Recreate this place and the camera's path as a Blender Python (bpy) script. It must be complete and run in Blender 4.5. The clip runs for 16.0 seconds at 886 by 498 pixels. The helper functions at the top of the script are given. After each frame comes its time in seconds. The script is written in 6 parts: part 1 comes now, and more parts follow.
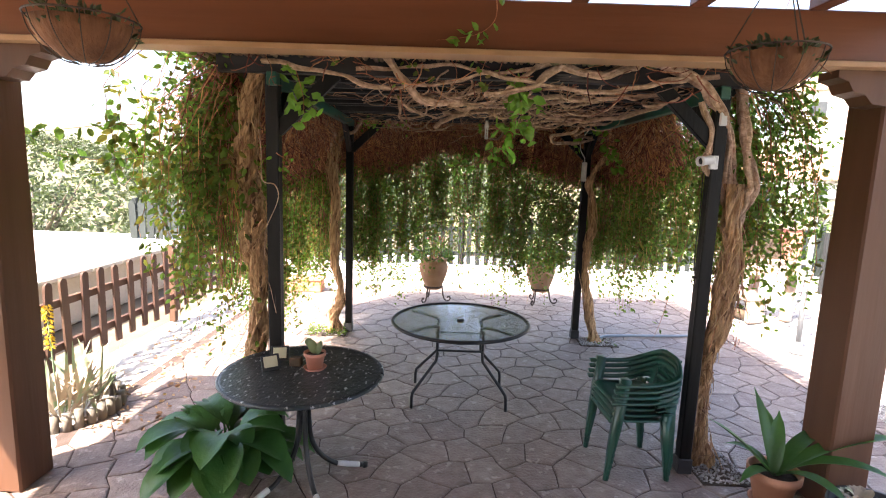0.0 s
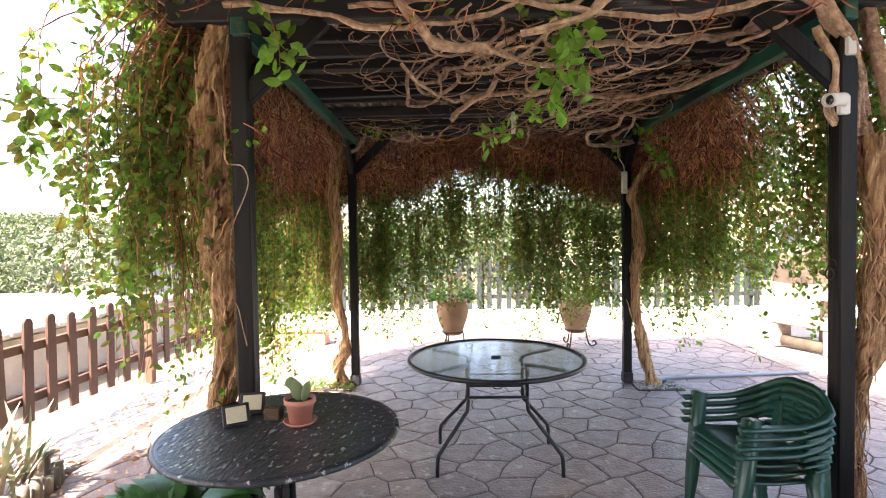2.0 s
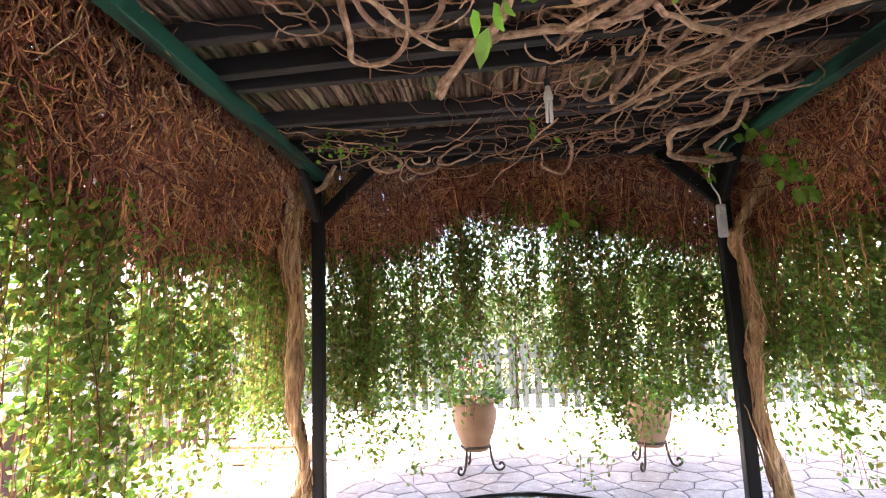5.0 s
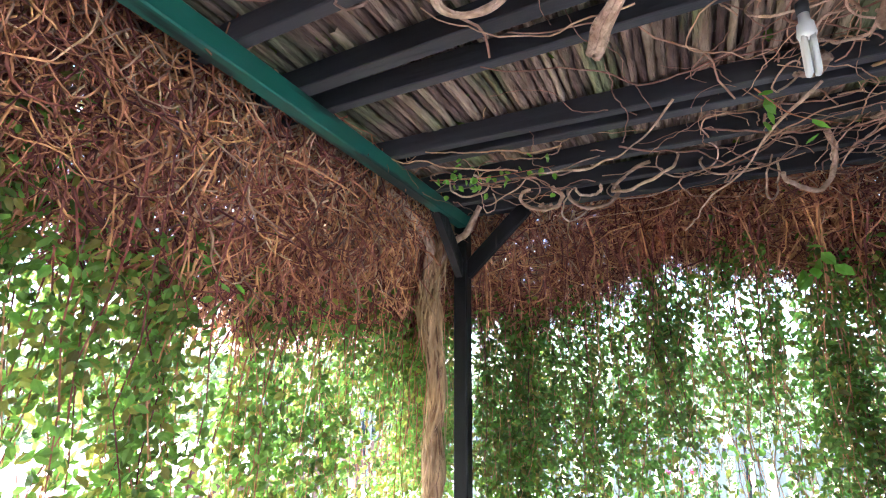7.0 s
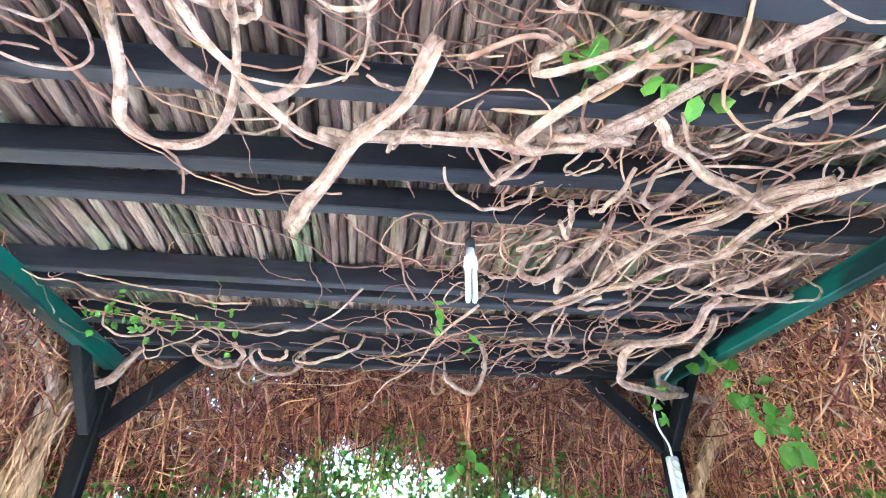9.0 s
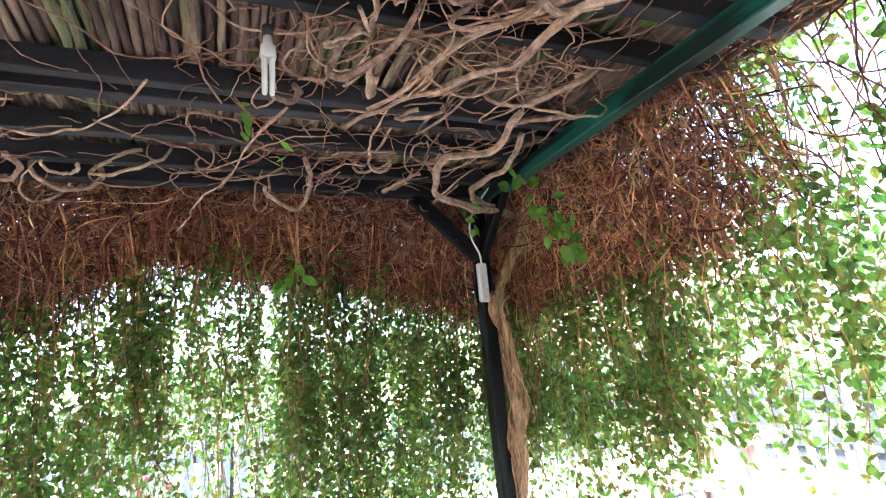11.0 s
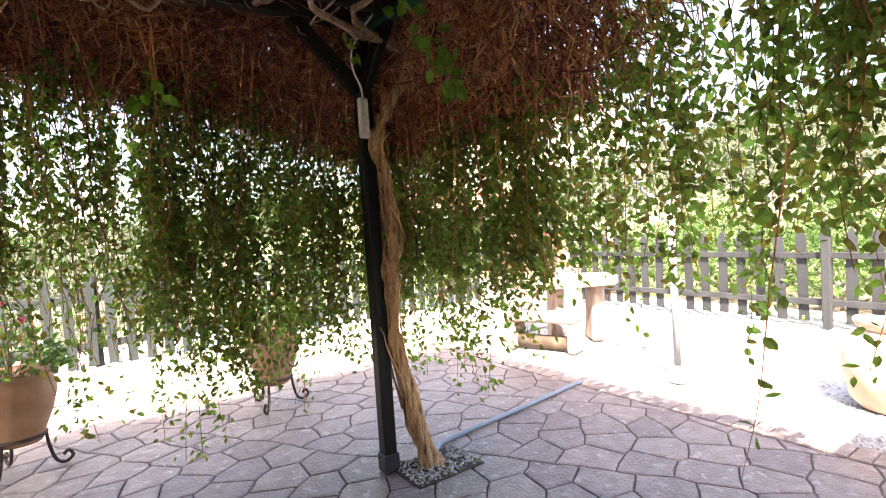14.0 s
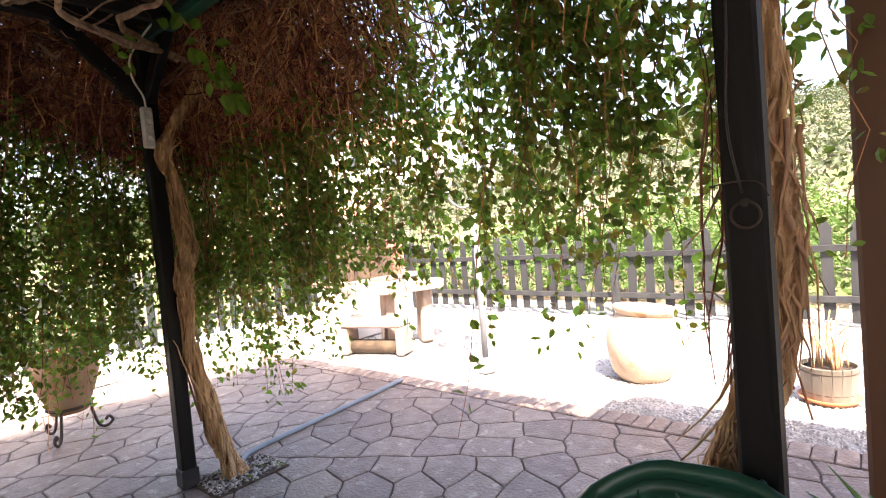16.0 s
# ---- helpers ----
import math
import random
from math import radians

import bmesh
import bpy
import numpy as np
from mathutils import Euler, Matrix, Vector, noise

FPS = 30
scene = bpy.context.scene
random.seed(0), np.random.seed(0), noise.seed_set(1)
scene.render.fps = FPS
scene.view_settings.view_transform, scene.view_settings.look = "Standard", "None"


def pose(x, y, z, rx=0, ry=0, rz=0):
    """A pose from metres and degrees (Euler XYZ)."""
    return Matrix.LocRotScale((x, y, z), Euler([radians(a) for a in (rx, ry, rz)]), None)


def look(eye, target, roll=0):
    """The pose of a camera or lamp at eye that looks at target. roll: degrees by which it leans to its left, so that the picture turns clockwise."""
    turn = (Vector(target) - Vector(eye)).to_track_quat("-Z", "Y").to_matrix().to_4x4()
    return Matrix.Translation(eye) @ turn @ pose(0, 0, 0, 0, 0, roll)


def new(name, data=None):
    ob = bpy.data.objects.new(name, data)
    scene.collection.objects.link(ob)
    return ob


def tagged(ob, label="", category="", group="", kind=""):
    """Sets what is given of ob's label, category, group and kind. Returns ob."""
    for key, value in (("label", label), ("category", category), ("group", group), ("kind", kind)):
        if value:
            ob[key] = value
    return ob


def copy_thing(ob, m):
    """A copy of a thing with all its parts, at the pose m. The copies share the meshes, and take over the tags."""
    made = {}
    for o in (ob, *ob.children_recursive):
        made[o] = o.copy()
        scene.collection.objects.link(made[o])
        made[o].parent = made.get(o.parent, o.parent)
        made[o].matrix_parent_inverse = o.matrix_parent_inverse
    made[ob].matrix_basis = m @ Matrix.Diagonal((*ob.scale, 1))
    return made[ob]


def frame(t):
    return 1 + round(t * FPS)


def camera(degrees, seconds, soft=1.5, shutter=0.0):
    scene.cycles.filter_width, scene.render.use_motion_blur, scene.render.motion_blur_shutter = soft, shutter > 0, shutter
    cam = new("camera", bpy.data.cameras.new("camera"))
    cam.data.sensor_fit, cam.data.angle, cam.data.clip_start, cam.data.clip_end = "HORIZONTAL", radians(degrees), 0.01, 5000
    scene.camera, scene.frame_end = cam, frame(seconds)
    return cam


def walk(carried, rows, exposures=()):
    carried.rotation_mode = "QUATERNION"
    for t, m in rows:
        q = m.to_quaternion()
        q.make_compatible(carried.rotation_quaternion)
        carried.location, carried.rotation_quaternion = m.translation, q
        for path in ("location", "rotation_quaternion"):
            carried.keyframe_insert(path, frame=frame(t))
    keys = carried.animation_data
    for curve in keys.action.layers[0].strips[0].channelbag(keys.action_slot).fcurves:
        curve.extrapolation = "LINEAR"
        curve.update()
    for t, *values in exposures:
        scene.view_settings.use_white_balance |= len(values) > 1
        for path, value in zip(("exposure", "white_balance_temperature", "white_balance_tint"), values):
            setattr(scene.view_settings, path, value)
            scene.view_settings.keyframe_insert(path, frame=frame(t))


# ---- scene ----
cam = camera(81.2, 16.0, 1.1)
PATH = [
    (0, (-0.015, -0.012, 2.016), (-0.025, 1.966, 1.721), 1.9),
    (0.5, (-0.051, 0.185, 1.897), (-0.097, 2.164, 1.613), 1.9),
    (1, (-0.074, 0.382, 1.801), (-0.077, 2.372, 1.599), -0.5),
    (1.5, (-0.123, 0.634, 1.675), (-0.088, 2.627, 1.509), -2.4),
    (2, (-0.119, 0.885, 1.568), (-0.172, 2.883, 1.512), -0.9),
    (2.5, (-0.097, 1.17, 1.544), (-0.122, 3.169, 1.602), -1.3),
    (3, (-0.118, 1.464, 1.542), (-0.024, 3.46, 1.612), -3.2),
    (3.2, (-0.087, 1.566, 1.549), (0.007, 3.563, 1.631), -3.9),
    (5.3, (0.03, 2.792, 1.49), (-0.254, 4.753, 1.762), -1.9),
    (5.5, (0.024, 2.88, 1.512), (-0.346, 4.829, 1.768), -2.0),
    (6, (-0.002, 3.131, 1.541), (-0.571, 5.027, 1.822), -1.9),
    (6.5, (-0.014, 3.324, 1.588), (-0.775, 5.137, 1.954), -1.3),
    (7, (0.014, 3.515, 1.626), (-0.836, 5.257, 2.12), 0.4),
    (7.5, (0.026, 3.587, 1.664), (-0.705, 5.308, 2.373), 1.8),
    (8, (0.019, 3.603, 1.703), (-0.432, 5.306, 2.65), 2.0),
    (8.5, (0.039, 3.615, 1.729), (-0.072, 5.31, 2.784), 1.4),
    (9, (0.078, 3.612, 1.726), (0.307, 5.309, 2.761), -0.0),
    (9.5, (0.12, 3.618, 1.719), (0.624, 5.303, 2.671), -2.1),
    (9.7, (0.135, 3.621, 1.719), (0.73, 5.305, 2.62), -2.9),
    (11.8, (0.239, 3.602, 1.517), (1.04, 5.427, 1.686), -3.7),
    (12, (0.229, 3.62, 1.505), (1.035, 5.448, 1.61), -3.3),
    (12.5, (0.215, 3.626, 1.466), (1.028, 5.453, 1.46), -3.3),
    (13, (0.211, 3.625, 1.468), (1.058, 5.435, 1.383), -3.5),
    (13.5, (0.222, 3.606, 1.442), (1.194, 5.35, 1.328), -3.5),
    (14, (0.238, 3.573, 1.432), (1.381, 5.211, 1.344), -3.8),
    (14.5, (0.255, 3.502, 1.425), (1.566, 5.012, 1.38), -4.3),
    (15, (0.287, 3.369, 1.401), (1.698, 4.786, 1.367), -4.3),
    (15.5, (0.344, 3.245, 1.396), (1.813, 4.6, 1.335), -4.1),
    (16, (0.411, 3.143, 1.384), (1.933, 4.437, 1.298), -4.9),
]
EXPOSURES = [(0, 2.55, 6800, 17), (2.5, 3.05, 6800, 19), (3.2, 3.2, 6850, 20), (5.5, 3.55, 6300, 19), (7, 4.3, 5300, 14), (9, 5.66, 4600, 6), (9.7, 5.45, 4450, 6), (12, 3.4, 6650, 17), (14, 2.78, 7150, 19), (16, 2.4, 7300, 21)]
walk(cam, [(t, look(eye, target, roll)) for t, eye, target, roll in PATH], EXPOSURES)

# ---- world and sun ----
SUN_FROM = Vector((-0.64, -0.72, 1.28)).normalized()
world = bpy.data.worlds.new("sky")
scene.world = world
world.use_nodes = True
wn = world.node_tree.nodes
sky = wn.new("ShaderNodeTexSky")
sky.sky_type, sky.sun_disc = "NISHITA", False
sky.sun_elevation, sky.sun_rotation = math.asin(SUN_FROM.z), math.atan2(SUN_FROM.x, SUN_FROM.y)
sky.dust_density = 3.0
wn["Background"].inputs["Strength"].default_value = 0.15
world.node_tree.links.new(sky.outputs[0], wn["Background"].inputs["Color"])
sun = new("sun", bpy.data.lights.new("sun", "SUN"))
sun.data.energy, sun.data.angle, sun.data.color = 5.0, radians(0.5), (1.0, 0.95, 0.87)
sun.matrix_basis = look(SUN_FROM * 30, (0, 0, 0))


# ---- materials ----
def mat(name, c1, c2, scale=6.0, rough=0.8, bump=0.3, fine=60.0, metal=0.0, stretch=(1, 1, 1), spread=0.15, vary="island",
        spots=None, spot_scale=9.0, spot_at=0.62, clear=0.0, through_light=0.0, distance=0.01, wear=0.25):
    """Two-scale noise colour with a fine relief; spots: a third colour in patches; through_light: share of light let through."""
    m = bpy.data.materials.new(name)
    m.use_nodes = True
    n, l = m.node_tree.nodes, m.node_tree.links
    b = n["Principled BSDF"]
    out = n["Material Output"]
    co = n.new("ShaderNodeTexCoord")
    mp = n.new("ShaderNodeMapping")
    mp.inputs["Scale"].default_value = stretch
    l.new(co.outputs["Object"], mp.inputs["Vector"])

    def noise_at(sc, detail=5.0):
        t = n.new("ShaderNodeTexNoise")
        t.inputs["Scale"].default_value, t.inputs["Detail"].default_value = sc, detail
        l.new(mp.outputs[0], t.inputs["Vector"])
        return t.outputs["Fac"]

    def mix(fac, a, c, blend="MIX"):
        x = n.new("ShaderNodeMix")
        x.data_type, x.blend_type = "RGBA", blend
        for sock, v in ((x.inputs["Factor"], fac), (x.inputs["A"], a), (x.inputs["B"], c)):
            if isinstance(v, (int, float)):
                sock.default_value = v
            elif isinstance(v, tuple):
                sock.default_value = (*v, 1)
            else:
                l.new(v, sock)
        return x.outputs["Result"]

    def ramp(v, lo, hi):
        r = n.new("ShaderNodeMapRange")
        r.inputs["From Min"].default_value, r.inputs["From Max"].default_value = lo, hi
        l.new(v, r.inputs["Value"])
        return r.outputs[0]

    col = mix(ramp(noise_at(scale), 0.32, 0.68), c1, c2)
    big = ramp(noise_at(scale / 7.0, 3.0), 0.3, 0.7)
    dull = tuple(v * (1 - wear) for v in c1)
    col = mix(big, col, mix(0.5, col, dull))
    if spots:
        col = mix(ramp(noise_at(spot_scale, 7.0), spot_at, spot_at + 0.05), col, spots)
    if vary:
        if vary == "island":
            rnd = n.new("ShaderNodeNewGeometry").outputs["Random Per Island"]
        else:
            rnd = n.new("ShaderNodeObjectInfo").outputs["Random"]
        h = n.new("ShaderNodeHueSaturation")
        v = n.new("ShaderNodeMapRange")
        v.inputs["To Min"].default_value, v.inputs["To Max"].default_value = 1 - spread, 1 + spread
        l.new(rnd, v.inputs["Value"])
        l.new(v.outputs[0], h.inputs["Value"])
        hue = n.new("ShaderNodeMapRange")
        hue.inputs["To Min"].default_value, hue.inputs["To Max"].default_value = 0.5 - spread * 0.04, 0.5 + spread * 0.04
        l.new(rnd, hue.inputs["Value"])
        l.new(hue.outputs[0], h.inputs["Hue"])
        l.new(col, h.inputs["Color"])
        col = h.outputs[0]
    l.new(col, b.inputs["Base Color"])
    rr = n.new("ShaderNodeMapRange")
    rr.inputs["To Min"].default_value, rr.inputs["To Max"].default_value = max(0.02, rough - 0.1), min(1, rough + 0.1)
    l.new(noise_at(scale * 2), rr.inputs["Value"])
    l.new(rr.outputs[0], b.inputs["Roughness"])
    b.inputs["Metallic"].default_value = metal
    b.inputs["Coat Weight"].default_value = clear
    if bump:
        bp = n.new("ShaderNodeBump")
        bp.inputs["Strength"].default_value, bp.inputs["Distance"].default_value = bump, distance
        l.new(noise_at(fine, 6.0), bp.inputs["Height"])
        l.new(bp.outputs[0], b.inputs["Normal"])
    if through_light:
        tr = n.new("ShaderNodeBsdfTranslucent")
        bright = mix(1.0, col, (1.55, 1.67, 0.95), "MULTIPLY")
        l.new(bright, tr.inputs["Color"])
        ms = n.new("ShaderNodeMixShader")
        ms.inputs[0].default_value = through_light
        l.new(b.outputs[0], ms.inputs[1])
        l.new(tr.outputs[0], ms.inputs[2])
        l.new(ms.outputs[0], out.inputs["Surface"])
    return m


M = dict(
    flag=mat("stamped_concrete", (0.205, 0.147, 0.122), (0.325, 0.252, 0.214), 11, 0.45, 0.9, 45, spread=0.16, vary="object", spots=(0.36, 0.29, 0.25), spot_scale=13, spot_at=0.6, distance=0.014, wear=0.35),
    flag_stuff=mat("stamped_concrete_rest", (0.205, 0.147, 0.122), (0.325, 0.252, 0.214), 11, 0.45, 0.9, 45, spread=0.16, spots=(0.36, 0.29, 0.25), spot_scale=13, spot_at=0.6, distance=0.014, wear=0.35),
    joint=mat("dark_joint", (0.07, 0.046, 0.037), (0.13, 0.088, 0.072), 12, 0.95, 0.6, 80, vary=""),
    gravel=mat("pale_gravel", (0.58, 0.56, 0.53), (0.76, 0.745, 0.71), 40, 0.95, 1.0, 90, vary="", distance=0.03),
    pebble=mat("pebble", (0.30, 0.28, 0.27), (0.55, 0.53, 0.50), 20, 0.9, 0.3, 90, spread=0.35),
    earth=mat("dry_earth", (0.15, 0.115, 0.075), (0.24, 0.19, 0.13), 3, 0.95, 0.8, 30, vary="", spots=(0.16, 0.19, 0.07), spot_scale=0.6, spot_at=0.5),
    black_wood=mat("black_stained_wood", (0.007, 0.0065, 0.007), (0.02, 0.019, 0.019), 5, 0.5, 0.5, 30, stretch=(1, 1, 0.12), spread=0.2, vary="object", spots=(0.055, 0.045, 0.04), spot_scale=14, spot_at=0.68),
    rafter=mat("black_rafter", (0.02, 0.0195, 0.022), (0.066, 0.063, 0.068), 5, 0.5, 0.5, 30, stretch=(0.12, 1, 1), spread=0.25, vary="object", spots=(0.13, 0.12, 0.115), spot_scale=16, spot_at=0.7),
    porch_wood=mat("red_brown_stained_wood", (0.17, 0.058, 0.024), (0.29, 0.11, 0.05), 4, 0.45, 0.35, 22, stretch=(0.08, 1, 1), spread=0.1, vary="object", spots=(0.10, 0.035, 0.018), spot_scale=7, spot_at=0.66),
    post_wood=mat("brown_stained_post", (0.085, 0.036, 0.02), (0.16, 0.075, 0.042), 4, 0.5, 0.35, 22, stretch=(1, 1, 0.08), spread=0.1, vary="object"),
    plank=mat("ceiling_plank", (0.36, 0.20, 0.10), (0.50, 0.30, 0.16), 5, 0.55, 0.3, 24, stretch=(1, 0.1, 1), spread=0.2),
    cane=mat("brushwood_cane", (0.17, 0.105, 0.07), (0.50, 0.36, 0.265), 30, 0.9, 1.0, 90, stretch=(1, 0.22, 1), spread=0.55, spots=(0.17, 0.175, 0.085), spot_scale=2.2, spot_at=0.55, distance=0.02, wear=0.4),
    bark=mat("stringy_vine_bark", (0.27, 0.125, 0.058), (0.86, 0.55, 0.31), 46, 0.9, 1.0, 110, stretch=(1, 1, 0.16), spread=0.3, spots=(0.13, 0.06, 0.03), spot_scale=26, spot_at=0.60, distance=0.03, wear=0.4),
    bark_flat=mat("overhead_vine_bark", (0.42, 0.25, 0.155), (0.86, 0.62, 0.45), 30, 0.9, 1.0, 90, spread=0.25, distance=0.015, wear=0.4),
    runner=mat("thin_vine_runner", (0.36, 0.175, 0.10), (0.64, 0.40, 0.27), 26, 0.9, 0.6, 90, spread=0.4),
    green_dark=mat("dark_green_paint", (0.010, 0.072, 0.05), (0.018, 0.12, 0.085), 4, 0.4, 0.2, 25, stretch=(1, 0.15, 1), vary="", spots=(0.006, 0.02, 0.016), spot_scale=8, spot_at=0.55),
    twig=mat("dead_vine_twig", (0.28, 0.082, 0.042), (0.66, 0.285, 0.165), 20, 0.85, 0.3, 60, spread=0.75),
    twig_grey=mat("weathered_vine_twig", (0.29, 0.145, 0.085), (0.66, 0.42, 0.28), 20, 0.85, 0.3, 60, spread=0.65),
    straw=mat("bark_strip", (0.50, 0.30, 0.16), (0.70, 0.46, 0.27), 20, 0.9, 0.3, 60, spread=0.35),
    leaf=mat("vine_leaf", (0.108, 0.172, 0.036), (0.186, 0.27, 0.07), 12, 0.42, 0.15, 40, spread=0.45, through_light=0.62),
    leaf_old=mat("yellowing_vine_leaf", (0.19, 0.17, 0.04), (0.30, 0.25, 0.07), 12, 0.5, 0.15, 40, spread=0.4, through_light=0.5),
    leaf_fresh=mat("fresh_leaf", (0.16, 0.33, 0.05), (0.25, 0.45, 0.09), 12, 0.4, 0.15, 40, spread=0.25, through_light=0.5),
    olive=mat("olive_foliage", (0.055, 0.07, 0.035), (0.10, 0.12, 0.065), 2, 0.6, 0.2, 40, spread=0.4, through_light=0.3),
    bush=mat("bright_shrub_foliage", (0.065, 0.12, 0.025), (0.12, 0.19, 0.05), 2, 0.5, 0.2, 40, spread=0.4, through_light=0.4),
    trunk=mat("olive_trunk", (0.10, 0.08, 0.06), (0.2, 0.17, 0.13), 6, 0.9, 0.8, 20, vary=""),
    white_wall=mat("white_render", (0.72, 0.70, 0.66), (0.80, 0.78, 0.75), 2, 0.85, 0.3, 50, vary="", wear=0.1),
    house_wall=mat("cream_render", (0.66, 0.60, 0.50), (0.74, 0.68, 0.58), 2, 0.85, 0.3, 50, vary="", wear=0.1),
)


# ---- building helpers ----
def thing(name, loc=(0, 0, 0), label="", category="", group="", kind=""):
    e = new(name)
    e.location = loc
    e.empty_display_size = 0.1
    return tagged(e, label, category, group, kind)


def hang(ob, parent, label=""):
    if parent is not None:
        ob.parent = parent
        if parent.type == "EMPTY":
            ob.matrix_parent_inverse = Matrix.Translation(parent.location).inverted()
    if label:
        ob["label"] = label
    return ob


def part(name, bm, material, parent=None, label="", smooth=False):
    me = bpy.data.meshes.new(name)
    bmesh.ops.recalc_face_normals(bm, faces=bm.faces)
    bm.to_mesh(me)
    bm.free()
    if smooth:
        me.shade_smooth()
    me.materials.append(material)
    return hang(new(name, me), parent, label)


def mass(name, verts, faces, material, parent=None, label="", smooth=False):
    me = bpy.data.meshes.new(name)
    me.from_pydata(np.asarray(verts).tolist(), [], faces.tolist() if isinstance(faces, np.ndarray) else faces)
    if smooth:
        me.shade_smooth()
    me.materials.append(material)
    return hang(new(name, me), parent, label)


def bm_box(bm, c, s, m=None, bevel=0.004):
    r = bmesh.ops.create_cube(bm, size=1.0, matrix=(m or Matrix.Identity(4)) @ Matrix.Translation(c) @ Matrix.Diagonal((*s, 1)))
    if bevel:
        edges = {e for v in r["verts"] for e in v.link_edges}
        bmesh.ops.bevel(bm, geom=list(edges), offset=bevel, segments=1, affect="EDGES", profile=0.5)
    return bm


def box(c, s, m=None, bevel=0.004):
    return bm_box(bmesh.new(), c, s, m, bevel)


def span(p, q, w, h, bevel=0.004, bm=None):
    """A beam from p to q, w wide and h high."""
    p, q = Vector(p), Vector(q)
    d = q - p
    rot = d.to_track_quat("X", "Z").to_matrix().to_4x4()
    return bm_box(bm or bmesh.new(), (0, 0, 0), (d.length, w, h), Matrix.Translation((p + q) / 2) @ rot, bevel)


def smooth_path(pts, n):
    """Catmull-Rom through pts, n samples."""
    p = np.array(pts, float)
    p = np.vstack([2 * p[0] - p[1], p, 2 * p[-1] - p[-2]])
    t = np.linspace(0, len(pts) - 1 - 1e-6, n)
    i = t.astype(int)
    f = (t - i)[:, None]
    a, b, c, d = p[i], p[i + 1], p[i + 2], p[i + 3]
    return 0.5 * (2 * b + (c - a) * f + (2 * a - 5 * b + 4 * c - d) * f ** 2 + (3 * b - a - 3 * c + d) * f ** 3)


def tubes(paths, radii, sides=3):
    """Vertices and quads of many tubes; paths (n, k, 3), radii (n, k)."""
    paths, radii = np.asarray(paths, float), np.asarray(radii, float)
    n, k = paths.shape[:2]
    tan = np.gradient(paths, axis=1)
    tan /= np.linalg.norm(tan, axis=2, keepdims=True) + 1e-9
    ref = np.where(np.abs(tan[:, :1, 2:3]) > 0.85, np.array([1.0, 0, 0]), np.array([0, 0, 1.0]))
    u = np.cross(tan, ref)
    u /= np.linalg.norm(u, axis=2, keepdims=True) + 1e-9
    w = np.cross(tan, u)
    a = np.arange(sides) * 2 * np.pi / sides
    ring = paths[:, :, None, :] + radii[:, :, None, None] * (np.cos(a)[None, None, :, None] * u[:, :, None, :] + np.sin(a)[None, None, :, None] * w[:, :, None, :])
    idx = np.arange(n * k * sides).reshape(n, k, sides)
    nxt = np.roll(idx, -1, axis=2)
    faces = np.stack([idx[:, :-1], nxt[:, :-1], nxt[:, 1:], idx[:, 1:]], axis=-1).reshape(-1, 4)
    return ring.reshape(-1, 3), faces


def tube(pts, r, n=24, sides=8, parent=None, name="limb", material=None, label="", ends=None):
    """One smooth tube; r a radius or radii at the points."""
    path = smooth_path(pts, n)
    rr = np.interp(np.linspace(0, 1, n), np.linspace(0, 1, len(np.atleast_1d(r))) if np.ndim(r) else [0, 1], r if np.ndim(r) else [r, r])
    v, f = tubes(path[None], rr[None], sides)
    caps = [list(range(sides))[::-1], list(range((n - 1) * sides, n * sides))]
    me = bpy.data.meshes.new(name)
    me.from_pydata(v.tolist(), [], f.tolist() + caps)
    me.shade_smooth()
    me.materials.append(material)
    return hang(new(name, me), parent, label)


def bundle(pts, r, n, seed, strands=4, kink=0.008):
    """A limb of a few strands wound together, with kinks and knots; returns vertices and quads."""
    rng = np.random.default_rng(seed)
    c = smooth_path(pts, n)
    s = np.linspace(0, 1, n)
    ln = np.linalg.norm(np.diff(c, axis=0), axis=1).sum()
    for j in range(3):
        c[:, j] += kink * np.sin(s * ln * rng.uniform(9, 16) + rng.uniform(0, 6)) + kink * 0.5 * np.sin(s * ln * rng.uniform(25, 40) + rng.uniform(0, 6))
    rad = np.interp(s, [0, 1], r) * (1 + 0.10 * np.sin(s * ln * 13 + seed) + 0.08 * np.sin(s * ln * 31))
    t = np.gradient(c, axis=0)
    t /= np.linalg.norm(t, axis=1, keepdims=True)
    u = np.cross(t, [0.31, 0.2, 0.93])
    u /= np.linalg.norm(u, axis=1, keepdims=True)
    w = np.cross(t, u)
    paths, radii = [c], [rad * 0.62]
    for i in range(strands):
        a = 2 * math.pi * i / strands + s * ln * rng.uniform(2.5, 5) + 0.5 * np.sin(s * ln * 8 + i)
        paths.append(c + (rad * 0.52)[:, None] * (np.cos(a)[:, None] * u + np.sin(a)[:, None] * w))
        radii.append(rad * (0.46 + 0.12 * np.sin(s * ln * 11 + i * 2)))
    v, f = tubes(paths, radii, 7)
    tips = []
    for k in range(len(paths)):
        o = k * n * 7
        tips += [list(range(o, o + 7))[::-1], list(range(o + (n - 1) * 7, o + n * 7))]
    return v, f.tolist() + tips


